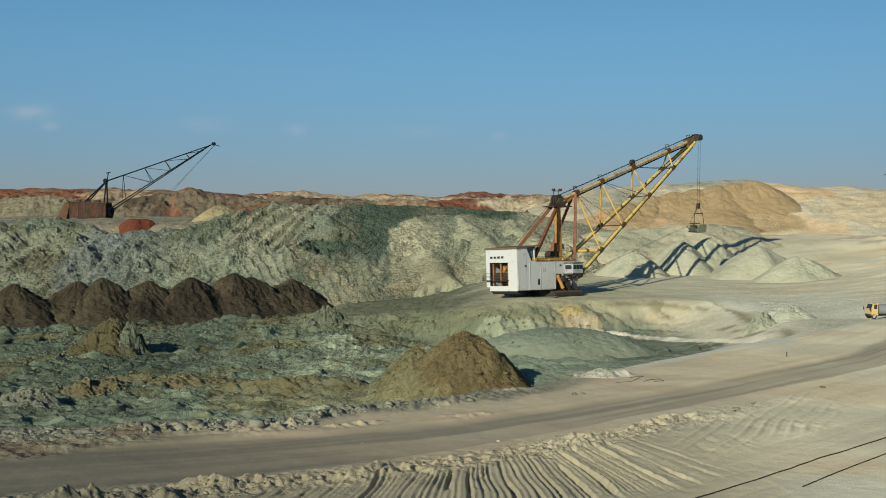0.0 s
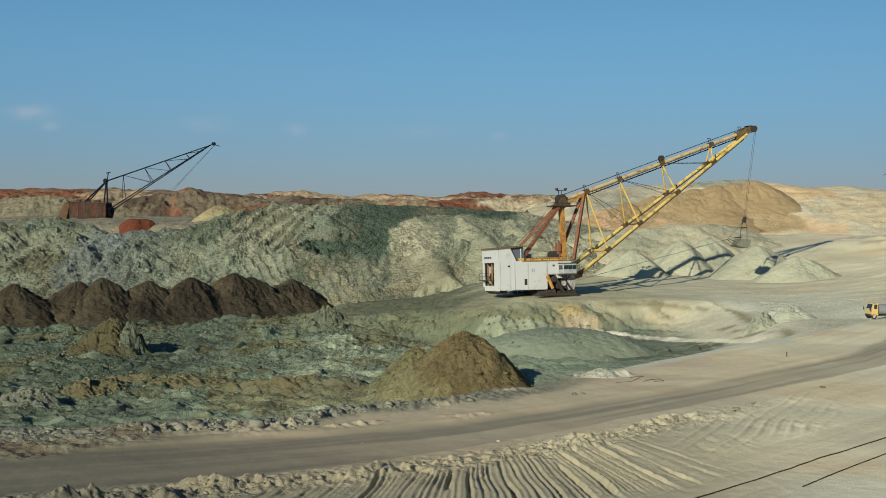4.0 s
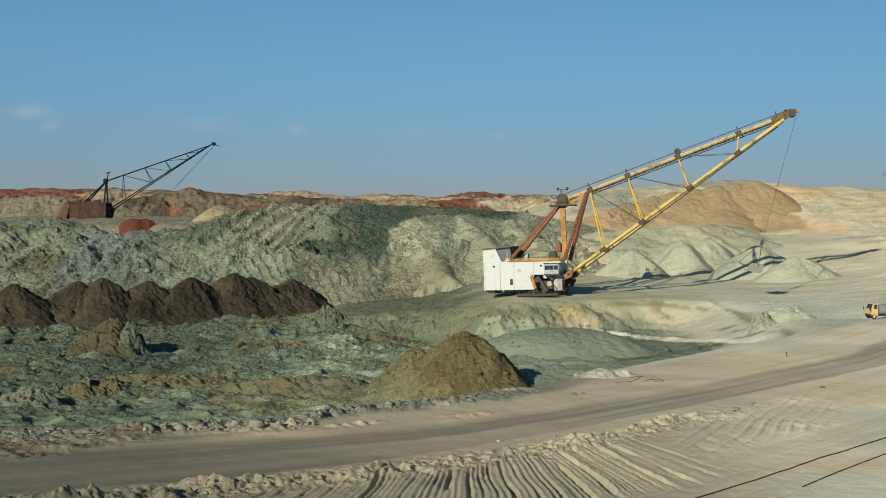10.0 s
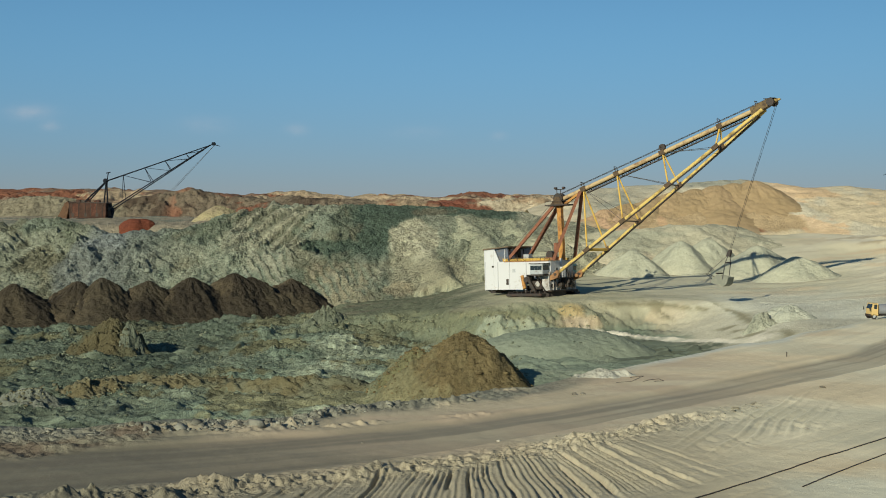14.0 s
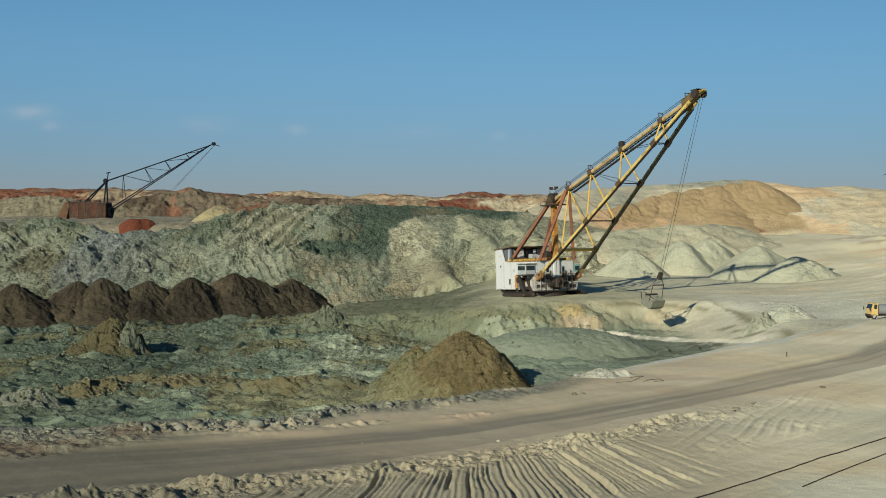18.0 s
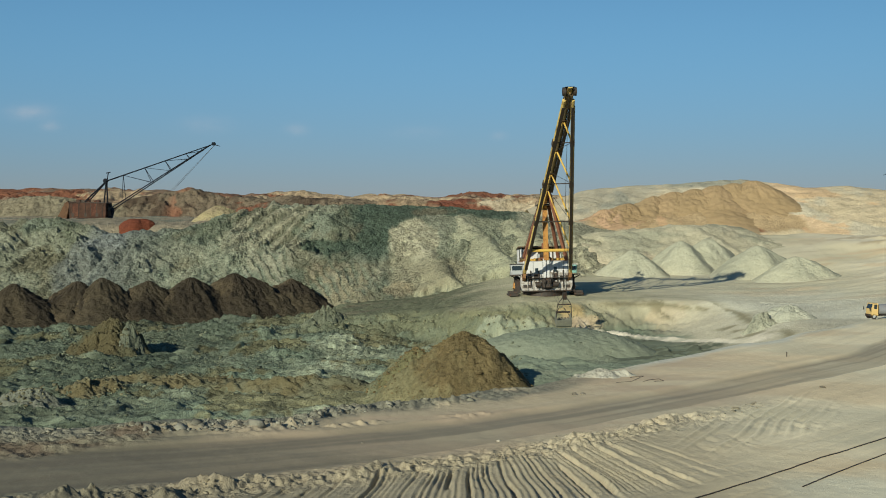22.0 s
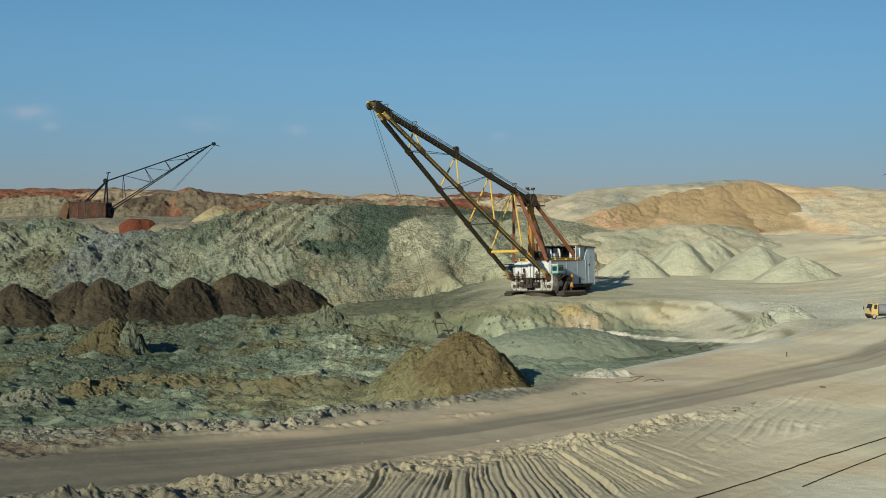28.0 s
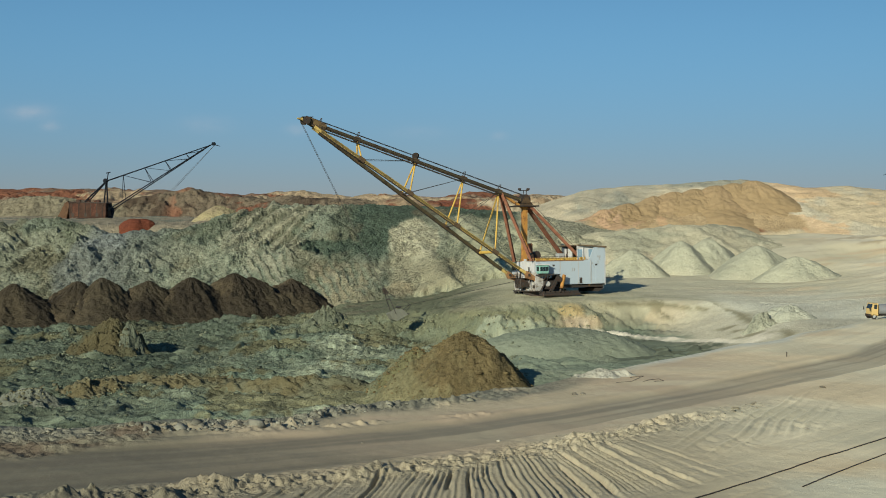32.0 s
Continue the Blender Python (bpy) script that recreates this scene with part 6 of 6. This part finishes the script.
x, y = x[keep], y[keep]
clods("pit_clods", x, y, rng.gamma(1.8, 0.10, len(x)) * (0.5 + 0.5 * smooth(230, 330, y)) + 0.05, (0.15, 0.165, 0.11), "grey-green clay clods strewn over the pit floor")

x, y = rng.uniform(-42, 52, 9000), rng.uniform(360, 446, 9000)
keep = np.clip(base_height(x, y)[2] * (1 - base_height(x, y)[2]) * 4, 0, 1) > rng.uniform(0.2, 1.0, len(x))
x, y = x[keep], y[keep]
clods("face_clods", x, y, rng.gamma(1.5, 0.08, len(x)) + 0.05, (0.215, 0.215, 0.135), "yellow-green clay clods on the face below the pad", flat=0.9)
for mound, count, size, tone in (("olive_mound", 2600, 0.10, (0.155, 0.12, 0.058)), ("clay_mound", 1100, 0.13, (0.16, 0.155, 0.095)), ("green_mound", 260, 0.14, (0.13, 0.13, 0.08)), ("fan_mound", 240, 0.10, (0.13, 0.15, 0.11))):
    X, Y, Z = (np.concatenate([f[k].ravel() for f in FLANKS[mound]]) for k in range(3))
    pick = rng.integers(0, len(X), count)
    clods("mound_clods", X[pick], Y[pick], rng.gamma(2.0, size, count) * 0.75 + 0.05, tone, "clods of soil rolled down the flanks of heaps", lambda px, py, h=Z[pick]: h)

# clods strewn over the green hill, thick in patches, few on the scree
X, Y, Z = (FLANKS["green_spoil_hill"][0][k].ravel() for k in range(3))
pick = rng.integers(0, len(X), 60000)
px, py, pz = X[pick], Y[pick], Z[pick]
thick = smooth(-0.25, 0.35, fbm(px, pz * 1.5, 18, 3, 210)) * (1 - 0.93 * smooth(-30, -18, px)) * smooth(-210, -190, px) + 0.05 * smooth(40, 20, px)
keep = (rng.uniform(0, 1, len(px)) < thick) & (pz > -9)
px, py, pz = px[keep], py[keep], pz[keep]
tone = green_hill(px, py, pz, px * 0, px * 0, px * 0) * 0.86
clods("hill_clods", px, py, rng.gamma(1.5, 0.12, len(px)) + 0.08, tone, "grey-green clay clods strewn over the hill", lambda ax, ay: pz, flat=0.85)


# ---- a marker post and a few loose boulders on the bench ----
post = tagged(new("marker_post"), "short dark wooden marker post on the bench", "post")
part("stake", bar((0, 0, -0.2), (0.05, 0.02, 0.62), 0.09, 0.09), STEEL, post)
part("cap", box(-0.01, 0.11, -0.04, 0.08, 0.60, 0.70), STEEL, post)
qx, qy = 47.8, 172.3
post.location = (qx, qy, float(ground_at([qx], [qy])[0][0]))
for k, (qx, qy, size, tone) in enumerate(((14.7, 137.8, 0.42, 0.17), (15.6, 138.2, 0.34, 0.2), (43.8, 142.9, 0.40, 0.13), (34.3, 116.6, 0.22, 0.3), (25.4, 122.7, 0.3, 0.2), (23.4, 120.8, 0.26, 0.24), (5.1, 112.1, 0.3, 0.5), (-7.3, 111.6, 0.16, 0.2))):
    co, fa = SHAPES[k % 6]
    bm = bmesh.new()
    vs = [bm.verts.new((v[0] * size, v[1] * size * 0.8, v[2] * size * 0.55 + size * 0.2)) for v in co]
    for f in fa:
        bm.faces.new([vs[i] for i in f])
    rock = part("boulder", bm, painted("rock_grey", (tone, tone * 0.92, tone * 0.72), 0.9, 0, 0.4, (tone * 0.7, tone * 0.6, tone * 0.45), 0.3))
    rock.location = (qx, qy, float(ground_at([qx], [qy])[0][0]))
    tagged(rock, "pale clay boulder lying by the road" if tone > 0.4 else "grey-brown clay boulder lying on the bench", "boulder", "loose boulders")


def motions():
    n = Vector((-SLOPE_X, -SLOPE_Y, 1)).normalized()
    lean = Vector((0, 0, 1)).rotation_difference(n).to_matrix().to_4x4()
    swing = ((0, 39.3), (1, 34.1), (2, 28.8), (3, 23.6), (3.5, 21.0), (4.5, 15.7), (5.5, 10.4), (6, 7.7), (7, 2.3), (8, -3.1), (9, -8.5), (10, -14.1), (11, -19.7), (12, -25.4), (13, -31.2), (14, -37.2), (14.5, -40.2), (15.5, -46.3), (16.5, -52.5), (17, -55.6), (18, -61.8), (19, -68.3), (20, -75.0), (21, -81.9), (22, -89.0), (23, -96.1), (24, -103.1), (25, -110.0), (25.5, -113.4), (26.5, -120.2), (27.5, -126.9), (28, -130.3), (29, -137.2), (30, -144.2), (31, -151.4), (32, -158.9))
    walk(dragline, [(t, Matrix.Translation((AX, AY, 0)) @ lean @ pose(0, 0, 0, 0, 0, a)) for t, a in swing])
    # the bucket's place below the boom and the hook's above it: seconds, x, z, x, z
    path = ((0, 82.3, 23.1, 82.9, 30.9), (1, 80.5, 21, 82.1, 29), (2, 79.4, 19.6, 80.8, 27), (3, 78.5, 18.2, 79.8, 25.8), (4.5, 77.2, 15.8, 78.7, 23.3), (6, 75.8, 13.1, 77.5, 20.7),
            (7, 74.4, 11, 76.3, 18.7), (8, 72.9, 9.1, 75.3, 17), (9, 71.6, 8.1, 74.2, 15.7), (10, 70.3, 7.8, 72.5, 15.5), (11, 69, 7.5, 71.2, 15.2), (12, 67.8, 6.7, 70.1, 14.7),
            (13, 66.9, 5.7, 69.1, 14), (14, 65.6, 4.3, 68.1, 12.6), (15.25, 64.1, 2.4, 66.9, 10.8), (16.5, 62.6, 0.4, 65.9, 9), (17, 61.7, -0.2, 65.3, 8.4))
    path += ((18, 59.8, -1.6, 63.8, 6.8), (19, 57.6, -3.3, 61.9, 5.5), (20, 56.5, -4.6, 60.4, 3.9), (21, 55.8, -5.5, 59.8, 2), (22, 54.9, -6.3, 59.3, 0.6), (23, 54.3, -7.2, 58.8, -0.6),
             (24, 54, -7.9, 58.4, -2), (25, 53.6, -9.9, 58, -4.4), (26.5, 53, -11.4, 57.5, -4.9), (27.5, 52.6, -11.9, 57.1, -4.7), (28.5, 52, -11.6, 56.7, -3.6), (29, 51.5, -11.1, 56.4, -2.6),
             (30, 51.8, -9.2, 56.7, -0.5), (31, 52.9, -7, 57.4, 1.5), (32, 53.8, -4.8, 58.3, 4))
    rows, tops, pulls = [], [], []
    for t, bx, bz, hx, hz in path:
        a = math.atan2(hx - bx, hz - bz)
        rows.append((t, pose(bx, 0, bz, 0, math.degrees(a), 0)))
        tops.append((t, bx + (CHAIN + 1.2) * math.sin(a), bz + (CHAIN + 1.2) * math.cos(a)))
        pulls.append((t, bx - 5.6 * math.cos(a) + 0.4 * math.sin(a), bz + 5.6 * math.sin(a) + 0.4 * math.cos(a)))
    walk(bucket, rows)
    for start, ends, sets, length in (((84.7, 57.6), tops, hoist, 26.5), ((12.4, 4.6), pulls, drag, 42.5)):
        for y, pieces in sets:
            for k, piece in enumerate(pieces):
                keys = []
                for t, ex, ez in ends:
                    dx, dz = ex - start[0], ez - start[1]
                    full = math.hypot(dx, dz)
                    s = k / (len(pieces) - 1) * (full - length) / full
                    keys.append((t, pose(start[0] + dx * s, y, start[1] + dz * s, 0, math.degrees(math.atan2(-dx, -dz)), 0)))
                walk(piece, keys)


motions()
